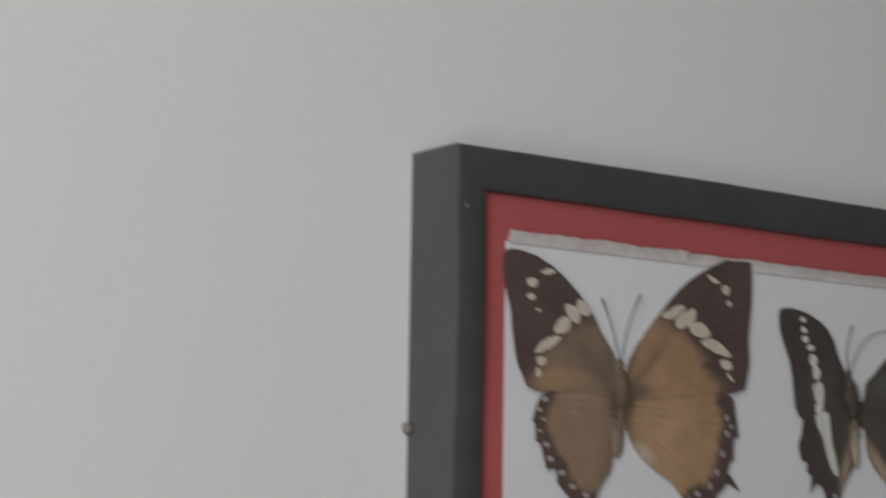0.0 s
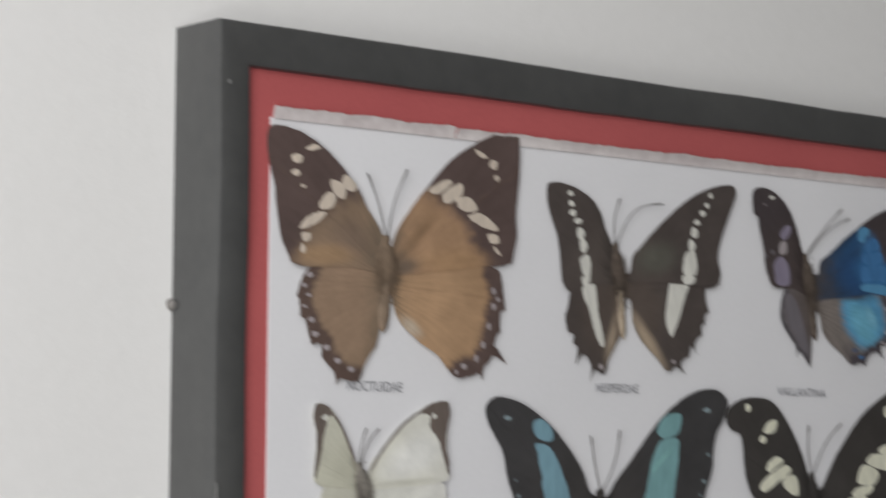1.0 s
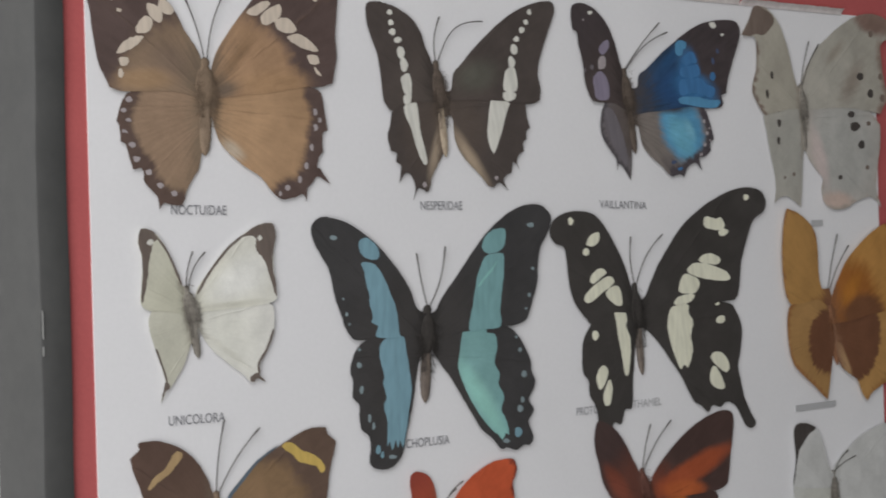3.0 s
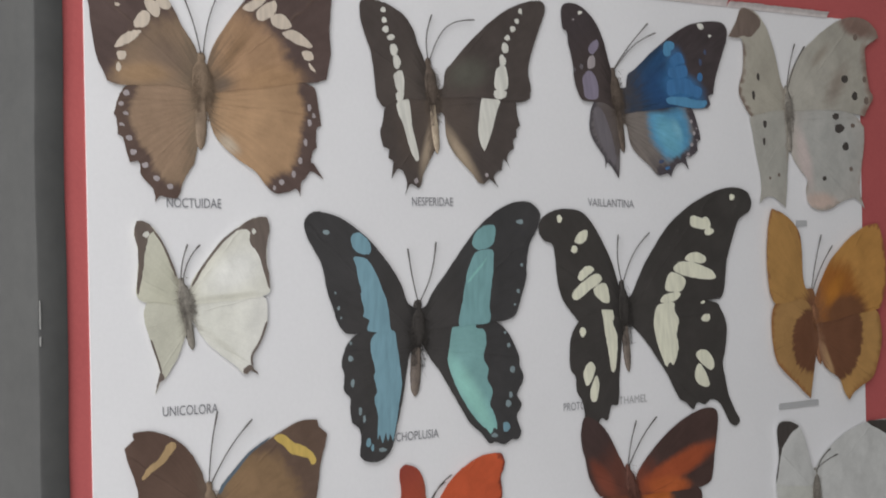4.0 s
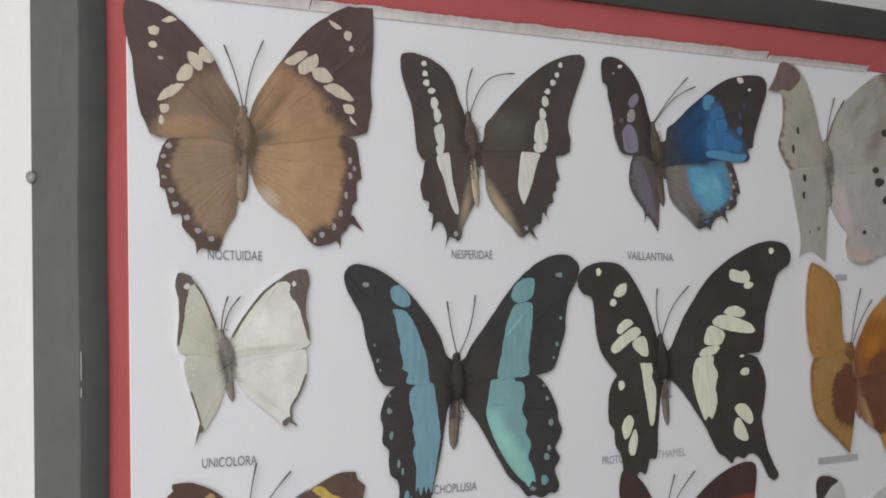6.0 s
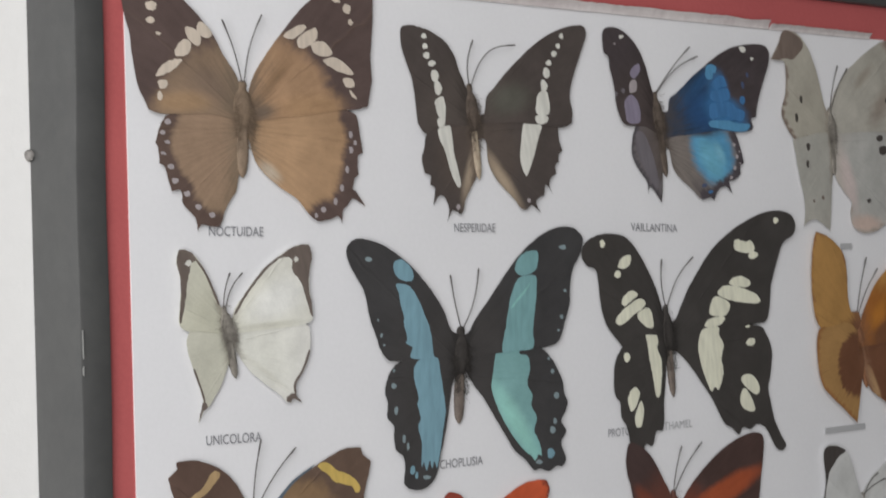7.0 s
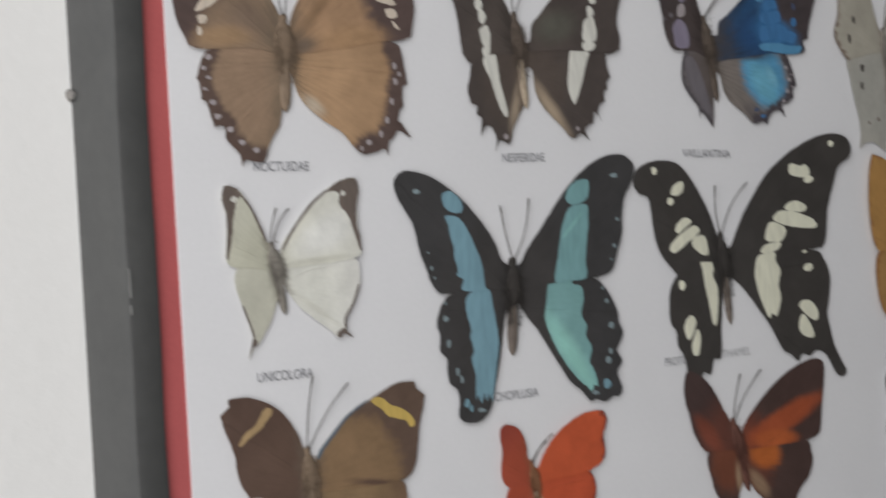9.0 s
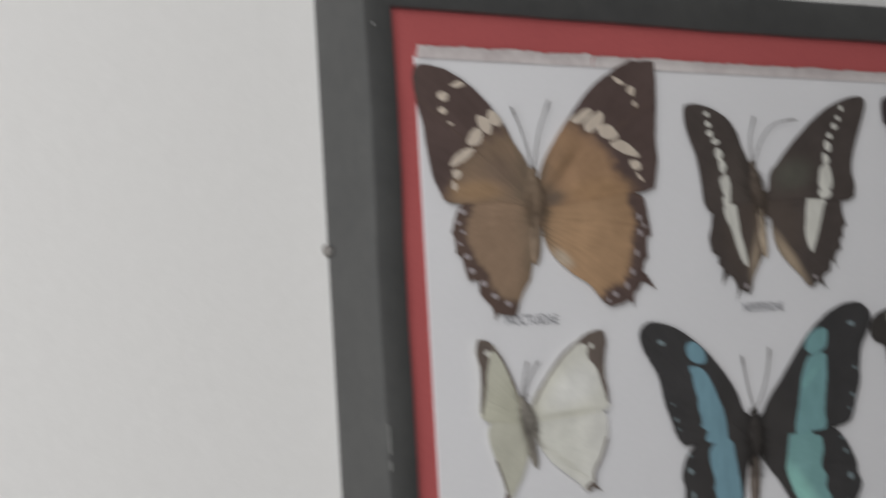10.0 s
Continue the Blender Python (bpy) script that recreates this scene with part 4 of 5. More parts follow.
butterfly(0.2344, 1.5247, 4.7, 20.3,
    "pale grey butterfly with brown tips and dark spots",
    fore=[(-0.4, 8.6), (0.1, 9.9), (2.0, 13.3), (4.7, 16.4), (9.1, 20.2), (14.8, 23.2), (22.3, 26.6), (29.9, 28.9), (37.5, 29.7), (44.7, 28.7), (49.5, 25.7), (51.1, 23.0, 1), (47.1, 21.6), (43.4, 19.8), (43.3, 15.8), (43.8, 10.0), (44.6, 6.6), (46.1, 4.1), (42.8, 0.9), (40.6, -1.4, 1), (34.0, -0.1), (26.7, 1.1), (15.3, 2.0), (-0.4, 2.7)],
    hind=[(-0.4, 4.7), (15.4, 3.8), (26.9, 2.6), (35.4, -0.7), (40.2, -4.7, 1), (39.6, -10.5), (37.2, -17.8), (35.7, -24.2), (37.7, -30.2, 1), (34.6, -27.5), (31.0, -26.3), (23.4, -27.3), (18.9, -28.6), (11.9, -28.4), (7.4, -26.0), (6.5, -21.9), (7.5, -18.8), (3.9, -15.3), (0.7, -11.1), (0.2, -7.1), (-0.4, -2.4)],
    fore_marks=[
        dot("wing_spot", 30.9, 10.7, 1.9, 1.2, INK),
        dot("wing_spot", 35.8, 5.2, 1.6, 1.3, INK),
        dot("wing_spot", 38.2, 23.4, 1.3, 1.0, RUST),
        dot("wing_spot", 42.2, 3.4, 1.3, 1.2, RUST),
        dot("wing_spot", 41.9, 10.1, 1.0, 1.0, RUST),],
    hind_marks=[
        dot("wing_spot", 24.7, -0.6, 1.8, 1.0, INK),
        dot("wing_spot", 26.2, -4.4, 2.7, 1.4, INK),
        dot("wing_spot", 29.1, -10.1, 1.8, 1.3, INK),
        dot("wing_spot", 16.4, -19.1, 1.1, 0.7, INK),
        dot("wing_spot", 31.3, -17.3, 1.0, 0.7, RUST),
        dot("wing_spot", 33.9, -3.9, 1.2, 0.7, RUST),],
    left_fore=[(-0.4, 7.8), (1.7, 9.2), (3.2, 12.0), (4.2, 15.9), (6.2, 22.3), (9.1, 27.8), (12.7, 31.4), (17.1, 33.2), (21.0, 33.3), (23.2, 30.4), (25.0, 28.2), (27.8, 25.4, 1), (25.1, 25.0), (21.6, 24.5), (21.1, 21.2), (22.1, 15.1), (24.4, 10.6), (23.9, 7.5), (21.1, 3.5), (19.4, 1.8, 1), (14.7, 2.2), (6.4, 2.9), (-0.4, 2.7)],
    left_hind=[(-0.4, 4.7), (6.2, 4.9), (18.9, 2.6), (19.0, -2.8), (18.0, -9.1), (16.7, -15.4), (16.6, -20.1), (17.9, -24.0, 1), (14.9, -22.5), (11.4, -22.4), (8.2, -23.9), (4.6, -26.3, 1), (3.1, -19.6), (1.9, -13.3), (0.2, -7.1), (-0.4, -0.9)],
    left_fore_marks=[
        patch("wing_tip", [(21.5, 32.7), (17.8, 33.0), (13.8, 31.4), (11.6, 29.0), (13.9, 26.7), (17.4, 24.9), (20.6, 25.3), (24.4, 25.1), (27.0, 25.5), (24.7, 28.0), (23.0, 30.6)], RUST),
        dot("wing_spot", 14.7, 13.2, 0.7, 1.1, INK),
        dot("wing_spot", 17.6, 7.9, 0.7, 1.4, INK),],
    left_hind_marks=[
        dot("wing_spot", 12.6, 2.9, 0.5, 0.7, INK),
        dot("wing_spot", 12.6, -0.9, 0.9, 1.2, INK),
        dot("wing_spot", 13.6, -5.9, 0.7, 1.1, INK),
        dot("wing_spot", 7.0, -16.3, 0.6, 0.6, RUST),
        dot("wing_spot", 11.8, -16.9, 0.5, 0.5, RUST),],
    feelers=[(4.5, 22.3), (9.5, 21.4)], bows=(0.5, 0.9), body_wide=1.4, body_mat=FUR_GREY,
    mats=(
        wing_mat("grey_forewing", (.41, .39, .345), (.37, .35, .305), (8, 4), 12, 30, .35, (.40, .375, .335), 5,
            [((.31, .28, .235), 18, 18.5, 5, 1.6, 30, .8), ((.22, .145, .12), 40, 27, 10, 3.6, -12, .4), ((.30, .26, .22), 26, 9, 7, 3, 40, .9)], ((.24, .165, .135), 1.8, 1.8)),
        wing_mat("grey_hindwing", (.40, .395, .375), (.42, .40, .375), (20, -10), 10, 20, .2, (.44, .40, .36), 7,
            [((.54, .46, .44), 6.2, -12.3, 9, 3.4, -73, .5), ((.50, .39, .34), 14, -26, 8, 2.6, -8, .5)], ((.36, .31, .27), .8, .6)),
        wing_mat("grey_left_forewing", (.38, .355, .30), (.40, .375, .32), (8, 8), 8, 22, .2, (.30, .26, .22), 4,
            [], ((.20, .15, .125), 1.0, .7)),
        wing_mat("grey_left_hindwing", (.39, .38, .345), (.41, .39, .35), (8, -8), 8, 20, .2, (.26, .225, .19), 3)), twins=None, lift=0)

butterfly(0.0043, 1.4752, 10.7, 16.4,
    "white butterfly with brown wing tips and short tails",
    fore=[(-0.4, 3), (0.5, 3), (3.0, 6.9), (5.6, 9), (8.9, 11.5), (12.8, 14), (17.3, 15.7), (21.7, 16.9), (25.0, 17), (26.9, 16.5), (27.3, 13.8), (25.9, 10.8), (24.9, 7), (24.8, 3.1), (24.4, -0.1, 1), (23.2, -0.8), (19.7, -0.8), (12.3, 0.2), (0.8, 1.9), (-0.4, 1.9)],
    hind=[(-0.4, 5.0), (1.1, 4.9), (14.1, 1.4), (22.2, -1.1), (22.8, -3.7), (21.9, -7.5), (19.3, -10.9), (16.3, -13.5), (15.8, -15.7), (17.4, -18.3, 1), (14.9, -16.3), (14.1, -17.2), (12.6, -16.6), (11.0, -14.6), (7.5, -11.2), (4.1, -7.4), (2.4, -4.5), (0.8, -0.9), (-0.4, -0.9)],
    fore_marks=[
        patch("wing_tip", [(17.3, 15.5), (21.7, 16.9), (25.0, 16.9), (26.9, 16.4), (27.3, 13.8), (25.8, 10.8), (24.7, 7.1), (24.8, 3.1), (24.3, 0.2), (23.5, 3.4), (23.0, 7.4), (22.3, 9.5), (21.0, 11.1), (20.8, 12.5), (21.2, 14.3), (19.6, 15.2)], UMBER),
        dot("wing_spot", 22.4, 14.1, 0.6, 0.6, IVORY),
        patch("wing_edge", [(2.6, 6.1), (5.6, 9), (8.9, 11.5), (12.8, 14), (17.3, 15.7), (17.5, 15.3), (13.1, 13.4), (9.3, 11), (5.9, 8.4), (3.1, 5.8)], UMBER),],
    hind_marks=[
        patch("tail_mark", [(13.3, -15.7), (15.2, -15.3), (15.9, -16.3), (17.0, -18), (15.0, -16.6), (13.8, -17.1), (12.8, -16.6)], UMBER),
        patch("wing_edge", [(21.9, -7.5), (19.3, -10.9), (16.3, -13.5), (15.9, -15.5), (15.4, -15.4), (15.8, -13.1), (18.9, -10.5), (21.5, -7.1)], UMBER),],
    left_fore=[(-0.4, 3), (1.1, 9.1), (2.1, 13.1), (3.3, 16.6), (4.7, 19.4), (6.6, 21.7), (8.8, 22.7), (9.9, 22.3), (10.8, 20), (10.5, 16.9), (11.1, 13.2), (12.2, 9.8), (12.9, 7.4), (12.3, 5.8), (10.1, 4.8), (6.4, 3.9), (-0.4, 1.5)],
    left_hind=[(-0.4, 4.8), (7.8, 5.6), (10.7, 4.6), (11.8, 2.1), (11.6, -1.0), (11.0, -4.4), (10.4, -7.7), (10.1, -10.9), (11.3, -13.1), (12.4, -15.1, 1), (11.1, -13.8), (10.1, -12.4), (9.0, -12.5), (7.1, -11.0), (4.3, -8.6), (1.9, -5.4), (-0.4, -2.1)],
    left_fore_marks=[
        patch("wing_tip", [(9.9, 22.3), (8.8, 22.7), (6.6, 21.7), (5.2, 19.7), (6.7, 19.2), (7.7, 17.5), (8.6, 15.8), (9.7, 12.9), (10.8, 10.1), (12.7, 7.1), (12.2, 9.8), (11.1, 13.2), (10.5, 16.9), (10.8, 20)], UMBER),
        dot("wing_spot", 7.6, 19.4, 0.9, 0.6, IVORY),
        patch("wing_edge", [(1.1, 9.1), (2.1, 13.1), (3.3, 16.6), (4.9, 19.4), (5.3, 19.2), (3.8, 16.4), (2.7, 13), (1.6, 9.1)], UMBER),],
    left_hind_marks=[
        patch("tail_mark", [(10.1, -10.9), (9.2, -11.8), (9.4, -12.6), (10.9, -13.2), (12.2, -15), (11.2, -12.8)], UMBER),
        patch("wing_edge", [(11.2, -3.8), (10.4, -7.7), (10.0, -10.7), (9.5, -10.7), (9.9, -7.7), (10.7, -3.8)], UMBER),],
    feelers=[(2.8, 15.1), (6.2, 14.3)], bows=(0.5, 0.9), body_wide=1.35, body_mat=FUR_GREY,
    mats=(
        wing_mat("white_forewing", (.66, .65, .56), (.68, .67, .61), (4, 2), 5, 18, .15, (.30, .28, .24), 4.5,
            # the first, paler field is a highlight put into the colour
            [((.76, .755, .72), 14.8, 6.2, 9, 4, 11, .7), ((.57, .56, .49), 11.8, 1.2, 8.2, .6, -8, .8)]),
        wing_mat("white_hindwing", (.66, .655, .60), (.69, .68, .64), (3, -4), 6, 20, .15, (.30, .28, .24), 4.5,
            [((.61, .60, .54), 8, -8.5, 7, .6, -45, .9)]),
        # left pair: the white lowered to paint its shade
        wing_mat("white_left_forewing_shaded", (.50, .49, .40), (.58, .57, .48), (4, 2), 5, 18, .15, (.25, .23, .19), 3),
        wing_mat("white_left_hindwing_shaded", (.52, .51, .43), (.56, .55, .48), (3, -4), 6, 20, .15, (.25, .23, .19), 3.5)), twins=None, lift=0)

butterfly(0.0756, 1.464, -4, 23.8,
    "large black butterfly with broad turquoise wing bands",
    fore=[(-0.4, 9.0), (2.2, 10.5), (4.5, 14.0), (7.8, 17.7), (12.2, 22.8), (16.7, 27.9), (21.3, 32.1), (27.3, 35.9), (32.9, 38.1), (38.5, 38.7), (42.1, 37.2), (43.4, 35.2), (41.9, 31.3), (39.5, 27.8), (38.7, 23.1), (38.6, 18.9), (37.3, 15.1), (35.8, 10.8), (33.8, 8.5), (29.4, 7.4, 1), (22.1, 6.9), (12.7, 5.6), (1.5, 4.5), (-0.4, 4.5)],
    hind=[(-0.4, 7.5), (2.6, 7.5), (12.6, 7.9), (22.1, 8.3), (28.8, 6.9), (32.0, 4.9), (34.6, 2.0), (36.9, -1.3), (37.2, -3.8), (38.8, -6.3), (38.0, -8.8), (36.5, -11.3), (38.5, -13.8), (36.6, -16.8), (38.5, -20.5), (37.5, -22.6), (34.7, -22.8), (32.2, -24.0), (29.1, -23.3), (26.4, -23.5), (23.5, -21.1), (19.2, -18.5), (15.6, -14.5), (11.4, -9.7), (7.3, -4.9), (4.5, -2.5), (1.6, 1.1), (-0.4, 2.3)],
    fore_marks=[
        patch("wing_band", [(17.6, 26.7), (19.2, 29.7), (22.5, 31.6), (25.6, 31.7), (26.3, 30.0), (25.4, 27.1), (23.0, 25.7), (19.7, 25.3)], TEAL),
        patch("wing_band", [(18.9, 24.4), (22.2, 25.3), (25.4, 25.4), (25.9, 20.9), (25.2, 15.1), (24.9, 11.3), (25.0, 7.1), (18.7, 6.4), (14.0, 5.8), (14.4, 10.2), (15.0, 12.3), (15.8, 17.2), (17.1, 21.3)], TEAL),
        patch("wing_band", [(16.7, 17.2), (18.7, 19.4), (21.6, 21.9), (23.4, 23.7), (22.8, 22.4), (19.9, 19.5), (17.2, 17.1)], TEAL_BRIGHT),
        dot("wing_spot", 35.5, 33.3, 1.4, 0.6, DUSK),
        dot("wing_spot", 35.7, 15.4, 0.6, 0.6, DUSK),
        dot("wing_spot", 36.7, 22.2, 0.5, 0.4, DUSK),
        dot("wing_spot", 34.5, 11.9, 0.4, 0.3, DUSK),],
    hind_marks=[
        patch("wing_band", [(12.2, 6.5), (16.1, 6.9), (20.4, 7.5), (20.2, 5.6), (23.3, 5.0), (24.2, 1.8), (23.3, -1.9), (25.3, -4.7), (24.9, -7.2), (27.1, -10.5), (26.3, -13.8), (28.4, -16.7), (29.2, -20.0), (28.0, -19.6), (26.8, -21.3), (25.3, -19.9), (23.5, -19.2), (19.2, -15.8), (15.5, -11.7), (12.6, -7.6), (10.6, -3.2), (10.9, 0.8)], TEAL_HIND),
        dot("wing_spot", 32.7, 1.4, 0.7, 0.6, DUSK),
        dot("wing_spot", 34.5, -4.7, 1.0, 0.9, DUSK),
        dot("wing_spot", 34.1, -11.3, 0.7, 0.8, DUSK),
        dot("wing_spot", 33.2, -13.5, 1.1, 0.9, DUSK),
        dot("wing_spot", 32.7, -19.5, 1.4, 1.3, STEEL),
        dot("wing_spot", 28.3, -21.6, 1.2, 0.5, DUSK),
        dot("wing_spot", 31.2, 4.6, 0.5, 0.4, DUSK),],
    left_fore=[(-0.4, 9.0), (3.9, 10.8), (6.2, 14.8), (9.2, 18.3), (13.2, 22.0), (17.7, 25.4), (22.6, 28.2), (27.8, 30.4), (33.0, 31.3), (36.5, 30.9), (38.4, 29.3), (38.5, 27.0), (36.8, 24.0), (33.7, 20.4), (32.0, 17.0), (30.9, 13.2), (28.7, 8.7), (27.0, 5.3), (24.7, 3.2), (21.8, 2.9, 1), (16.5, 3.9), (8.7, 4.2), (-0.4, 4.0)],
    left_hind=[(-0.4, 7.1), (8.8, 6.5), (16.5, 4.8), (21.2, 2.7), (23.3, 1.1), (24.7, -1.2), (25.4, -4.3), (24.4, -7.0), (24.4, -10.4), (22.3, -12.4), (22.2, -15.1), (21.3, -18.1), (18.9, -19.7), (18.3, -22.8), (18.5, -25.9), (16.5, -27.3), (12.7, -27.6), (10.0, -26.5), (7.8, -24.2), (6.6, -19.9), (5.3, -15.2), (4.3, -10.5), (3.6, -5.7), (2.3, -1.0), (-0.4, 1.4)],
    left_fore_marks=[
        patch("wing_band", [(23.8, 26.2), (21.3, 27.1), (18.2, 25.3), (17.3, 23.8), (17.9, 22.1), (21.5, 22.4), (23.5, 23.9)], TEAL),
        patch("wing_band", [(22.9, 21.1), (20.2, 21.3), (17.9, 20.5), (15.6, 18.0), (13.3, 14.4), (11.2, 10.6), (10.1, 5.2), (9.8, 3.8), (17.5, 3.7), (17.0, 6.3), (19.1, 7.2), (18.8, 8.8), (20.1, 12.0), (20.0, 13.6), (21.4, 16.6), (21.9, 19.1)], TEAL),
        dot("wing_spot", 31.8, 26.6, 1.1, 0.6, DUSK),
        dot("wing_spot", 27.1, 8.9, 0.4, 0.5, DUSK),
        dot("wing_spot", 28.3, 12.5, 0.3, 0.4, DUSK),
        dot("wing_spot", 26.2, 6.6, 0.3, 0.3, DUSK),],
    left_hind_marks=[
        patch("wing_band", [(16.2, 1.8), (13.2, 3.8), (8.5, 4.0), (7.3, 0.6), (6.0, -4.2), (5.1, -8.9), (5.9, -13.6), (6.6, -17.9), (7.6, -22.6), (8.6, -20.8), (9.4, -22.4), (10.2, -20.6), (11.2, -23.0), (12.2, -21.0), (12.9, -22.1), (13.0, -16.7), (14.4, -12.8), (13.6, -10.4), (14.8, -7.3), (14.4, -5.4), (15.8, -1.9)], TEAL),
        dot("wing_spot", 22.6, -2.9, 0.8, 0.7, DUSK),
        dot("wing_spot", 21.7, -8.7, 0.6, 1.0, DUSK),
        dot("wing_spot", 22.7, 0.7, 0.4, 0.4, DUSK),
        dot("wing_spot", 19.0, -15.5, 0.5, 1.0, DUSK),
        dot("wing_spot", 17.6, -17.3, 0.4, 0.9, DUSK),
        dot("wing_spot", 15.9, -22.9, 0.8, 1.1, STEEL),
        dot("wing_spot", 14.5, -24.1, 0.5, 0.9, STEEL),
        dot("wing_spot", 11.1, -24.7, 1.3, 0.5, DUSK),],
    feelers=[(-4.9, 24.2), (4.8, 26.3)], bows=(0.3, -1.2), body_wide=2.1, body_mat=FUR_BLACK,
    mats=(
        wing_mat("black_forewing", (.055, .051, .050), (.052, .050, .051), (2, 2), 10, 30, .4),
        wing_mat("black_hindwing", (.055, .051, .050), (.052, .050, .051), (2, -6), 10, 30, .4)), twins={TEAL: STEEL}, lift=0.0003, tail_mat=TAIL_GREY)

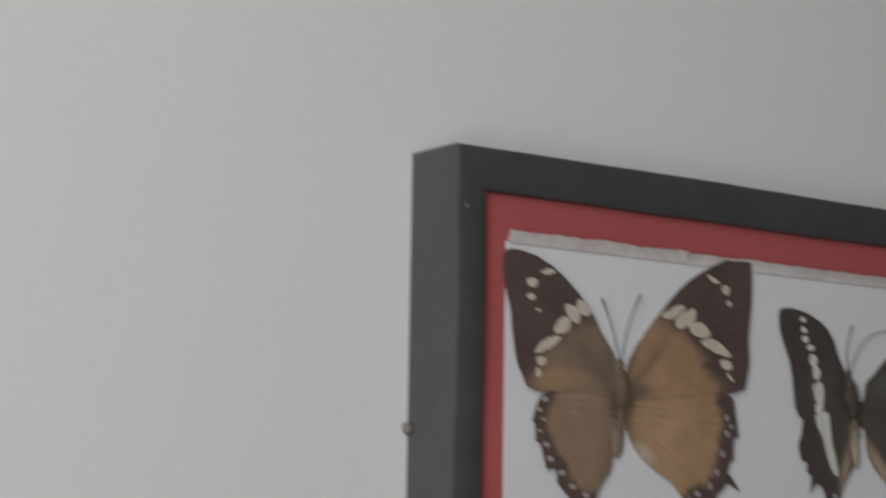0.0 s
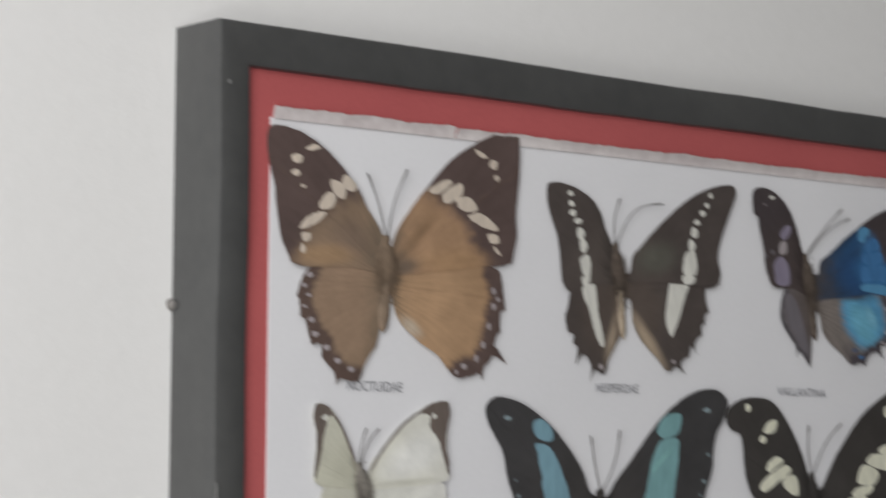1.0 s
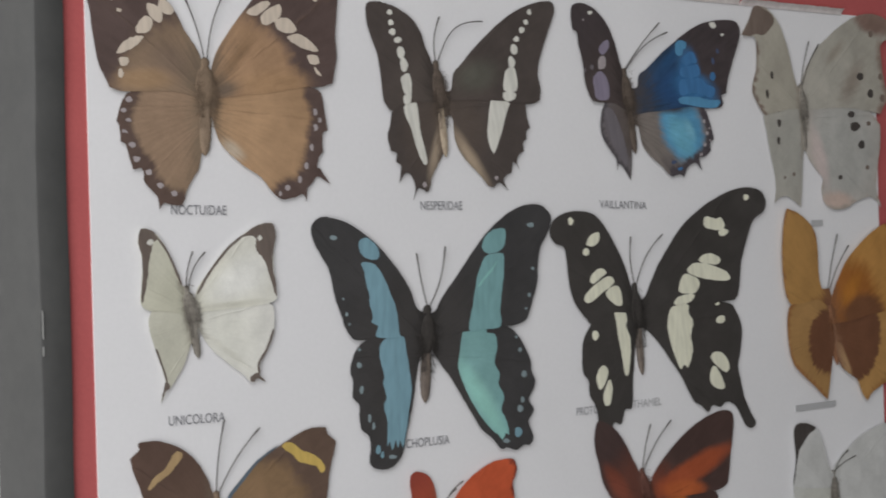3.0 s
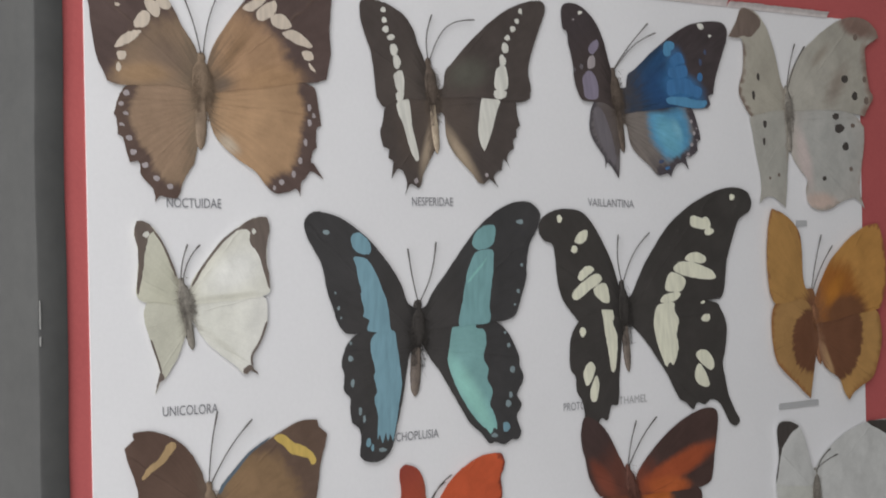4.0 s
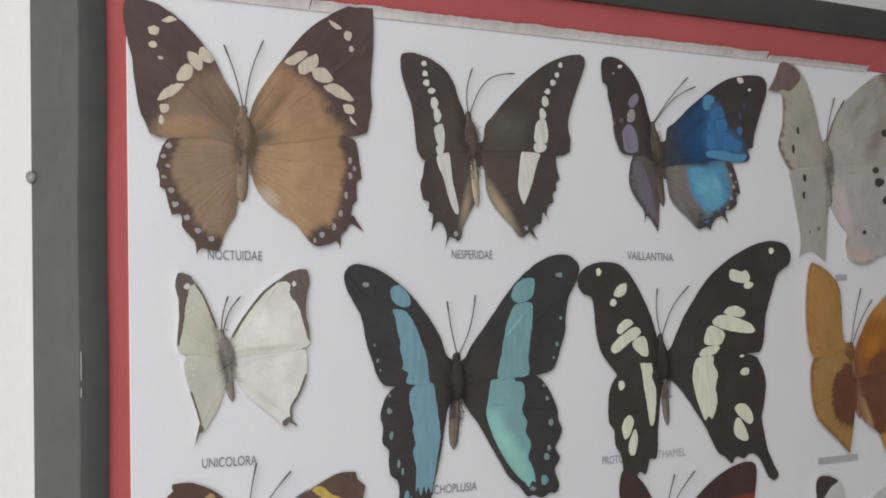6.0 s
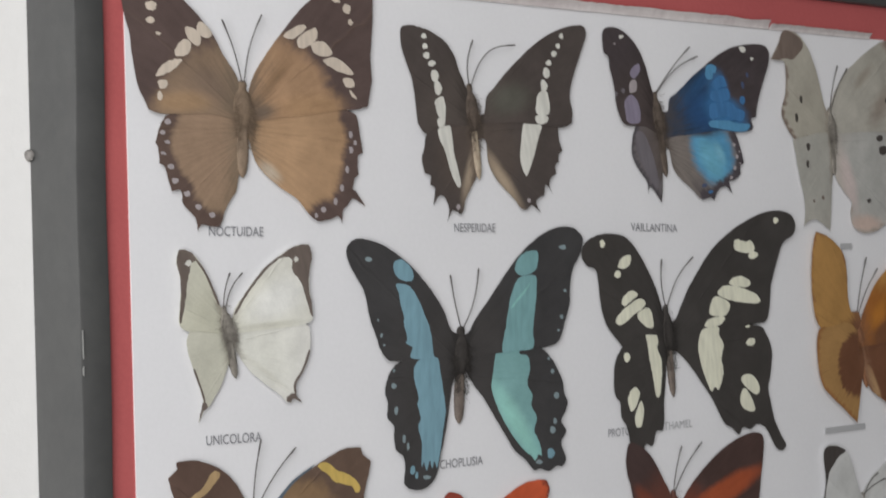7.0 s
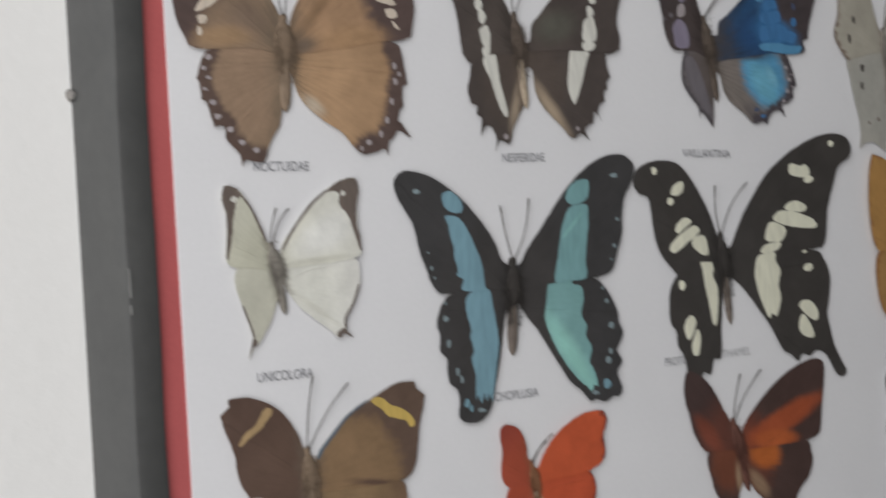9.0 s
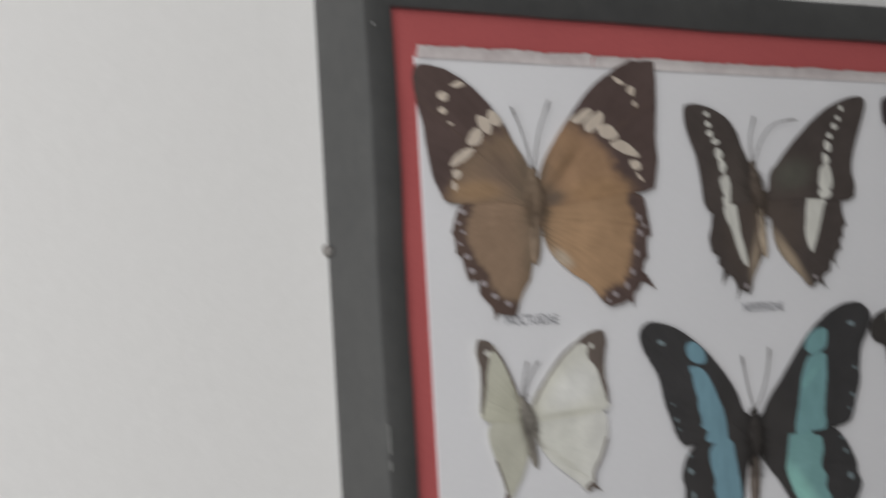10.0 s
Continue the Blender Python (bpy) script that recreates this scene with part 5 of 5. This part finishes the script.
butterfly(0.1559, 1.466, 5.6, 25.3,
    "black swallowtail butterfly with cream patches",
    fore=[(-0.4, 7.8), (3.0, 7.8), (6.0, 11.2), (10.3, 16.2), (15.9, 21.1), (22.7, 25.9), (31.8, 29.7), (42.3, 32.4), (51.6, 33.2), (58.3, 31.6), (60.7, 28.6), (59.5, 25.5), (54.5, 23.5), (51.1, 18.9), (47.6, 12.7), (46.3, 8), (44.7, 3.3), (42.9, 1.9, 1), (34.8, 2.4), (20.0, 4), (1.5, 5.2), (-0.4, 5.2)],
    hind=[(-0.4, 6.8), (1.4, 6.7), (24.9, 4.6), (39.7, 1.5), (43.3, -1.4), (45.2, -6.6), (43.7, -12.9), (42.1, -16.7), (42.7, -20.9), (43.6, -25.9), (46.2, -31.3), (47.9, -34.5), (45.6, -35.6), (43.2, -34.1), (40.6, -29.6), (38.3, -27.2), (35.1, -26.2), (32.5, -27.1), (28.8, -26.0), (26.6, -27.6), (23.9, -25.3), (20.4, -23.1), (16.3, -16.1), (11.0, -9.0), (6.6, -3.7), (2.1, 0.0), (-0.4, 0.0)],
    fore_marks=[
        patch("wing_spot", [(32.0, 26.3), (33.9, 26.8), (37.4, 25.7), (39.8, 25.8), (41.3, 23.4), (38.5, 22.4), (32.4, 23.8)], CREAM_PALE),
        dot("wing_spot", 40.2, 21.6, 2.2, 1.1, CREAM_PALE),
        dot("wing_spot", 51.9, 30.3, 1.2, 0.9, CREAM_PALE),
        patch("wing_spot", [(27.9, 14.9), (30.2, 16.3), (34.4, 16.2), (37.8, 14.4), (36.6, 13.0), (32.4, 13.5)], CREAM_PALE),
        patch("wing_spot", [(22.5, 12.5), (24.8, 14.5), (30.2, 14.0), (39.2, 10.9), (41.7, 8.6), (40.3, 7.8), (35.6, 8.5), (28.8, 10.0)], CREAM_PALE),
        patch("wing_spot", [(17.9, 8.3), (19.9, 11.7), (23.0, 11.9), (27.6, 9.2), (25.1, 6.4), (19.8, 6.9)], CREAM_PALE),
        patch("wing_spot", [(15.3, 4.5), (18.3, 6.5), (24.6, 5.9), (21.8, 4.0)], CREAM_PALE),],
    hind_marks=[
        patch("wing_band", [(13.6, 3.3), (16.4, 4.0), (21.6, 3.5), (21.5, 1.4), (23.2, -1.7), (21.7, -5.2), (22.1, -9.0), (20.8, -11.7), (19.1, -13.7), (17.6, -12.7), (16.0, -13.7), (13.8, -9.2), (12.3, -4.3), (12.2, -0.1)], CREAM_PALE),
        dot("wing_spot", 35.9, -2.7, 2.2, 1.1, CREAM_PALE),
        dot("wing_spot", 35.0, 1.9, 1.1, 0.4, CREAM_PALE),
        patch("wing_spot", [(29.8, -12.6), (31.9, -11.3), (35.8, -12.4), (38.1, -15.8), (36.9, -17.8), (33.5, -16.5)], CREAM_PALE),
        patch("wing_spot", [(28.6, -17.8), (30.6, -15.1), (33.1, -17.2), (35.2, -21.6), (32.7, -22.1), (29.5, -20.4)], CREAM_PALE),],
    left_fore=[(-0.4, 9.7), (1.1, 9.7), (2.4, 14.1), (4.0, 18.6), (6.9, 23.6), (10.8, 29.4), (15.1, 32.9), (21.0, 34.3), (26.9, 34.1), (31.1, 32.4), (32.2, 29.5), (30.6, 26.9), (27.3, 25.3), (26.8, 20.7), (26.5, 15.5), (25.2, 10.8), (22.1, 6.7), (19.6, 4, 1), (11.5, 5.9), (-0.4, 4.8)],
    left_hind=[(-0.4, 6.6), (11.5, 6.9), (19.3, 4.0), (22.7, 0.7), (23.9, -2.8), (24.2, -8.0), (22.4, -10.6), (22.5, -14.4), (20.9, -16.9), (20.1, -20.1), (19.6, -24.1), (15.9, -25.4), (13.6, -23.1), (10.9, -24.1), (8.8, -20.6), (5.7, -20.5), (4.4, -13.7), (2.8, -7.8), (1.1, -1.9), (-0.4, -1.9)],
    left_fore_marks=[
        dot("wing_spot", 24.0, 31.9, 1.0, 1.0, CREAM_PALE),
        patch("wing_spot", [(18.7, 25.4), (16.7, 27.4), (13.2, 27.7), (13.5, 25.6), (15.7, 24.4), (18.0, 24.7)], CREAM_PALE),
        dot("wing_spot", 19.0, 23.2, 1.3, 1.0, CREAM_PALE),
        patch("wing_spot", [(18.5, 15.8), (16.7, 17.5), (13.8, 18.3), (11.6, 16.9), (14.0, 15.8), (17.5, 14.6)], CREAM_PALE),
        patch("wing_spot", [(21.6, 10.9), (19.4, 13.0), (11.4, 15.8), (8.6, 13.8), (14.1, 11.6), (19.2, 9.8)], CREAM_PALE),
        patch("wing_spot", [(12.7, 11.2), (9.7, 12.8), (6.8, 12.2), (6.2, 7.6), (9.2, 7.8)], CREAM_PALE),],
    left_hind_marks=[
        patch("wing_band", [(9.6, 7.2), (5.9, 6.9), (4.5, 3.3), (5.2, 1.5), (3.8, -2.3), (4.4, -6.8), (5.9, -11.3), (7.6, -11.0), (8.1, -6.2), (8.7, -2.5), (9.2, 2.1)], CREAM_PALE),
        dot("wing_spot", 18.2, 0.9, 1.3, 1.3, CREAM_PALE),
        patch("wing_spot", [(19.4, -10.4), (18.0, -8.2), (15.7, -7.5), (14.3, -9.3), (16.1, -12.3), (18.4, -13.6)], CREAM_PALE),
        patch("wing_spot", [(17.3, -15.6), (15.5, -12.7), (13.9, -11.5), (13.3, -14.4), (14.7, -17.8), (16.7, -18.1)], CREAM_PALE),],
    feelers=[(-0.8, 25.1), (12.7, 24.2)], bows=(1.0, 1.6), body_wide=1.6, body_mat=FUR_BLACK,
    mats=(
        wing_mat("jet_forewing", (.055, .050, .047), (.052, .047, .044), (2, 2), 10, 30, .4),
        wing_mat("jet_hindwing", (.055, .050, .047), (.052, .047, .044), (2, -6), 10, 30, .4)), twins=None, lift=0, tail_mat=TAIL_GREY)

butterfly(0.2466, 1.4616, 11.7, 23,
    "orange butterfly with a dark brown middle",
    fore=[(-0.4, 6.2), (2.3, 11), (5.3, 13.9), (10.4, 18.1), (17.3, 21.1), (24.0, 23.2), (32.0, 24.6), (39.5, 23.9, 1), (41.1, 19.6), (41.4, 14.1), (40.2, 7.1), (38.3, 2), (35.3, -1.8, 1), (32.0, -2.3), (18.4, -0.6), (-0.4, 1.6)],
    hind=[(-0.4, 5.7), (18.7, 1.9), (32.0, -2.3), (34.0, -7.0), (33.4, -12.4), (30.0, -17.9), (25.8, -22.3), (19.3, -23.4), (14.3, -24.3), (11.4, -25.9, 1), (9.3, -22.7), (7.8, -18.2), (3.9, -15.1), (0.6, -11.6), (-0.4, -5.1)],
    fore_marks=[],
    hind_marks=[],
    left_fore=[(-0.4, 11.9), (3.0, 12.7), (3.9, 14.6), (3.9, 18.4), (2.7, 24.9), (2.7, 29.9), (5.5, 33.9), (10.5, 37.9), (15.3, 40.1, 1), (17.0, 38.0), (19.4, 32.8), (21.1, 26.5), (21.9, 20.1), (21.7, 15.1), (20.0, 12.2, 1), (13.4, 11.2), (6.1, 10.4), (-0.4, 6.3)],
    left_hind=[(-0.4, 11.6), (13.2, 13.1), (20.0, 12.2), (22.4, 9.4), (23.5, 4.7), (23.7, -1.1), (22.4, -5.6), (18.5, -10.0), (12.6, -15.9), (8.7, -19.9, 1), (6.3, -15.0), (3.9, -10.6), (1.0, -5.3), (-0.4, -0.4)],
    left_fore_marks=[],
    left_hind_marks=[],
    feelers=[(8.3, 27.1), (13.3, 22.5)], bows=(0.5, 0.9), body_wide=1.6, body_mat=FUR_AMBER,
    mats=(
        wing_mat("orange_forewing", (.33, .125, .03), (.46, .235, .07), (9, 3), 11, 19, .35, (.22, .10, .05), 8,
            [((.17, .074, .036), 15.5, 0.0, 11, 6.5, -8, .3), ((.40, .16, .03), 11, 9.5, 6, 2.5, 30, .7)], ((.30, .11, .05), .9, .6)),
        wing_mat("orange_hindwing", (.15, .066, .036), (.42, .235, .085), (9, -4), 13.5, 15.5, .35, (.24, .13, .08), 4,
            [((.40, .25, .13), 2.6, -10.5, 6.4, 1.6, -71, .5)], ((.30, .15, .055), 1.4, 1.0)),
        wing_mat("orange_left_forewing", (.16, .07, .035), (.40, .22, .075), (5, -1), 9, 14, .35, (.20, .09, .05), 5, (), ((.28, .14, .06), .7, .5)),
        wing_mat("orange_left_hindwing", (.15, .066, .036), (.36, .205, .08), (5, -3), 8.5, 10.5, .35, (.18, .085, .05), 4, (), ((.28, .13, .05), 1.0, .7))), twins=None, lift=0.0006)

butterfly(0.0099, 1.4279, 1.4, 19.5,
    "brown butterfly with one yellow band across each forewing",
    fore=[(-0.4, 4.6), (1.0, 4.6), (2.4, 7.1), (4.3, 9.2), (7.8, 11.9), (12.3, 15.1), (18.2, 17.6), (24.2, 19.7), (28.4, 20.6), (32.7, 20.3, 1), (33.2, 18.6), (35.6, 16.7, 1), (34.7, 13.6), (33.2, 9.8), (32.3, 5.4), (31.3, 1.6), (29.6, -0.8), (27.1, -1.7, 1), (21.2, -1.8), (11.4, -1.3), (-0.4, -0.3)],
    hind=[(-0.4, 3.6), (18.0, -0.0), (26.6, -1.9), (27.9, -5.1), (28.0, -9.7), (26.4, -14.6), (23.0, -18.6), (18.6, -20.4), (13.8, -18.3), (9.3, -13.8), (4.9, -9.2), (0.5, -4.8), (-0.4, -4.8)],
    fore_marks=[
        patch("wing_band", [(19.1, 17.4), (21.5, 18.2), (24.6, 16.1), (28.6, 14.3), (31.3, 12.3), (31.8, 10.4), (30.3, 10.1), (29.2, 11.7), (24.4, 13.2), (22.0, 15.2)], YELLOW),
        patch("wing_edge", [(2.3, 6.9), (4.1, 9.2), (7.4, 11.9), (11.6, 15.1), (17.3, 17.6), (17.4, 17.3), (12.0, 14.6), (8.0, 11.3), (4.8, 8.6), (3.0, 6.5)], SLATE),],
    hind_marks=[],
    left_fore=[(-0.4, 4.7), (1.6, 10.6), (3.2, 14), (5.9, 17.5), (9.4, 20.1), (13.1, 21.8), (16.9, 22.7), (20.7, 22.6), (20.5, 21.3, 1), (23.1, 19.5, 1), (22.7, 17.4), (21.5, 14.2), (20.3, 11), (19.9, 7.3), (19.1, 4.2), (17.0, 0.8, 1), (12.2, 0.3), (-0.4, -1.3)],
    left_hind=[(-0.4, 2.8), (10.6, 1.4), (12.9, 0.5), (14.7, -2.1), (15.8, -6.1), (14.8, -10.6), (11.3, -14.4), (7.4, -13.9), (4.0, -10.8), (0.8, -7.1), (-0.4, -7.1)],
    left_fore_marks=[
        patch("wing_band", [(18.9, 12.6), (17.2, 14.8), (14.4, 16.2), (11.9, 18.9), (10.3, 19.7), (9.1, 18.6), (11.3, 16.4), (13.5, 14.9), (17.1, 13), (18.3, 12.3)], YELLOW),],
    left_hind_marks=[],
    feelers=[(2.5, 25.2), (12.5, 22.4)], bows=(0.5, 0.9), body_wide=1.6, body_mat=FUR_BROWN,
    mats=(
        wing_mat("chestnut_forewing", (.235, .15, .085), (.125, .082, .062), (12, 0), 12.5, 17, .5, (.15, .105, .075), 6,
            [((.11, .068, .05), 18.5, -1.0, 6, .7, -10, .8)]),
        wing_mat("chestnut_hindwing", (.225, .15, .085), (.16, .10, .065), (6, -8), 12, 24, .5, (.17, .125, .09), 6),
        # left pair: chestnut darkened, shade put into the colour
        wing_mat("chestnut_left_forewing_shaded", (.12, .076, .058), (.105, .066, .052), (6, 2), 8, 20, .4, (.15, .11, .085), 5),
        wing_mat("chestnut_left_hindwing_shaded", (.15, .10, .07), (.125, .083, .06), (6, -8), 8, 20, .4, (.17, .125, .095), 5)), twins={YELLOW: YELLOW_SHADED}, lift=0, tail_mat=TAIL_TAN)

butterfly(0.0798, 1.4185, 6.1, 15.8,
    "small orange-red butterfly with thin dark wing edges",
    fore=[(-0.4, 4), (0.6, 4), (2.8, 6.7), (5.3, 9.3), (8.7, 11.8), (13.2, 13.8), (18.3, 15), (23.4, 15.1), (26.7, 14.4), (27.8, 12.4), (27.2, 10.4), (25.8, 8.5), (25.9, 5.6), (25.2, 2.9), (22.9, 1.5), (18.7, 0.7, 1), (13.7, 0.8), (7.7, 1.4), (0.4, 1.9), (-0.4, 1.9)],
    hind=[(-0.4, 5.7), (0.8, 5.6), (13.8, 2.3), (19.3, 0.4), (20.8, -2.2), (20.7, -4.8), (19.3, -7.4), (16.8, -9.7), (14.2, -12.7), (10.1, -13.1), (6.8, -9.5), (3.4, -5.8), (-0.4, -1.6)],
    fore_marks=[],
    hind_marks=[],
    left_fore=[(-0.4, 4), (0.5, 7.3), (1.2, 8.9), (1.1, 11.4), (1.5, 13.6), (2.9, 16.1), (5.3, 17.6), (7.6, 18.2), (9.3, 17.3), (9.7, 15), (9.5, 12.1), (10.5, 8.9), (10.9, 6.3), (10.2, 4.3), (8.9, 3, 1), (5.7, 2.8), (-0.4, 1)],
    left_hind=[(-0.4, 4.5), (6.6, 4.4), (9.0, 2.6), (10.3, 0.6), (11.3, -1.9), (11.0, -5.5), (8.7, -8.2), (5.4, -7.8), (2.5, -5.8), (-0.4, -2.9)],
    left_fore_marks=[],
    left_hind_marks=[],
    feelers=[(5.2, 11.4), (7.8, 12.7)], bows=(0.5, 0.9), body_wide=1.0, body_mat=FUR_AMBER,
    mats=(
        wing_mat("scarlet_forewing", (.50, .095, .04), (.53, .10, .042), (4, 2), 10, 24, .25, (.36, .10, .05), 3, (), ((.20, .045, .03), .7, .5)),
        wing_mat("scarlet_hindwing", (.47, .085, .038), (.45, .08, .036), (4, -2), 8, 20, .25, (.36, .12, .06), 3.5,
            [((.55, .40, .26), 1.6, -3.2, 2.8, 1.0, -65, .6)], ((.26, .055, .035), .6, .5)),
        # left pair: scarlet dimmed in the colour for its shaded side
        wing_mat("scarlet_left_forewing_shaded", (.36, .075, .042), (.29, .06, .042), (4, 2), 6, 18, .25, (.26, .085, .05), 3),
        wing_mat("scarlet_left_hindwing_shaded", (.38, .078, .042), (.35, .07, .042), (4, -2), 6, 18, .25, (.30, .10, .06), 3)), twins=None, lift=0, tail_mat=TAIL_CREAM)

butterfly(0.1584, 1.4181, 14.8, 21.2,
    "dark maroon butterfly with fiery orange wing patches",
    fore=[(-0.4, 3.5), (0.8, 3.5), (3.5, 7), (7.1, 9.1), (13.0, 11.5), (20.0, 13.5), (28.0, 14.5), (35.5, 14.3), (40.2, 13), (42.1, 10.7), (40.4, 5.9), (37.4, 0.2), (35.1, -4.9), (32.9, -6.9), (28.4, -6.6, 1), (19.0, -4.2), (0.9, 1), (-0.4, 1)],
    hind=[(-0.4, 5.0), (1.5, 4.9), (19.2, -2.6), (27.9, -6.7), (28.5, -10.0), (28.2, -13.2), (25.1, -16.3), (20.7, -17.9), (17.1, -20.7), (16.8, -24.0), (12.4, -23.1), (8.6, -19.1), (4.6, -14.3), (1.6, -9.6), (0.4, -2.9), (-0.4, -2.9)],
    fore_marks=[],
    hind_marks=[],
    left_fore=[(-0.4, 3.7), (1.9, 11.4), (2.9, 14), (4.5, 18.6), (6.3, 22.3), (8.5, 25.4), (11.9, 28.1), (14.2, 28.6), (16.2, 25.8), (17.0, 22.2), (16.7, 18.1), (16.7, 13.4), (16.2, 11.6), (15.2, 8.8), (13.7, 6.2, 1), (8.2, 4.5), (-0.4, 1.4)],
    left_hind=[(-0.4, 4.9), (9.1, 6.3), (12.7, 5.6), (14.0, 2.7), (13.7, -0.6), (13.5, -4.8), (11.7, -8.8), (9.6, -12.2), (6.9, -14.3), (4.8, -10.3), (2.2, -7.9), (-0.4, -4.7)],
    left_fore_marks=[],
    left_hind_marks=[],
    feelers=[(6.1, 21.0), (14.7, 19.1)], bows=(0.5, 0.9), body_wide=1.5, body_mat=FUR_RUST,
    mats=(
        wing_mat("maroon_forewing", (.17, .052, .034), (.070, .042, .037), (4, 1), 4, 12, .5, (.16, .07, .05), 4,
            [((.34, .080, .034), 20.5, 2.6, 17, 3.3, 1, .4), ((.40, .10, .034), 15, -1.2, 9, 2.6, -18, .4)]),
        wing_mat("maroon_hindwing", (.13, .05, .035), (.070, .042, .037), (4, -4), 5, 12, .5, (.17, .085, .06), 3,
            [((.40, .11, .030), 9.4, -3.4, 6.6, 3.8, -28, .35), ((.26, .17, .11), 4.6, -10, 5, 1.9, -58, .6)]),
        wing_mat("maroon_left_forewing", (.13, .05, .037), (.068, .043, .040), (4, 5), 6, 16, .5, (.14, .065, .05), 4,
            [((.20, .06, .038), 11.0, 10.0, 7, 2.6, 60, .5)]),
        wing_mat("maroon_left_hindwing", (.17, .06, .036), (.068, .043, .040), (5, 0), 5, 11, .5, (.16, .08, .055), 3,
            [((.30, .20, .13), 2.8, -5.5, 4.2, 1.3, -80, .6)])), twins=None, lift=0)

butterfly(0.2449, 1.4087, -2.6, 21,
    "pale grey-white butterfly with black forewing tips",
    fore=[(-0.4, 10.1), (2.5, 13.7), (6.8, 16.7), (14.1, 20.2), (22.6, 22.7), (31.7, 24.0), (41.6, 23.9), (48.1, 21.4), (49.7, 15.0), (47.6, 7.9), (45.0, 2.6), (41.9, -2.3, 1), (22.2, -0.6), (-0.4, 1.9)],
    hind=[(-0.4, 4.6), (22.2, 2.0), (40.2, -1.6), (45.2, -10.0), (40.5, -20.4), (29.0, -26.6), (16.2, -23.7), (7.2, -16.1), (-0.4, -8.7)],
    fore_marks=[
        patch("wing_tip", [(27.1, 23.3), (31.7, 23.9), (41.6, 23.7), (47.7, 21.2), (49.4, 15.0), (47.2, 8.2), (44.9, 13.4), (40.0, 18.6)], INK),],
    hind_marks=[],
    left_fore=[(-0.4, 8.5), (2.5, 10.9), (6.1, 18.1), (8.6, 22.1), (11.9, 24.2), (16.5, 25.2), (20.4, 24.6), (21.5, 22.0), (20.6, 18.1), (20.2, 13.5), (21.2, 9.0), (21.7, 6.8, 1), (14.7, 5.7), (-0.4, 5.3)],
    left_hind=[(-0.4, 7.3), (14.6, 7.1), (20.8, 6.6), (20.0, 1.3), (18.4, -5.7), (17.3, -11.9), (14.9, -15.9), (10.3, -17.9), (6.2, -16.7), (3.2, -13.1), (-0.4, -7.0)],
    left_fore_marks=[
        patch("wing_tip", [(16.5, 25.0), (11.9, 24.1), (10.2, 23.1), (13.8, 21.6), (16.1, 19.4), (18.4, 17.3), (19.5, 14.3), (21.2, 7.5), (21.4, 8.9), (20.3, 13.5), (20.7, 18.2), (21.4, 22.0), (20.1, 24.5)], INK),],
    left_hind_marks=[],
    feelers=[(10.4, 14.1), (6.6, 16)], bows=(0.5, 0.9), body_wide=1.5, body_mat=FUR_GREY,
    mats=(
        wing_mat("ash_forewing", (.54, .54, .53), (.56, .56, .55), (4, 2), 8, 24, .1, (.42, .42, .41), 3),
        wing_mat("ash_hindwing", (.52, .52, .48), (.54, .54, .52), (4, -4), 8, 24, .1, (.44, .44, .41), 3)), twins=None, lift=0.0002)
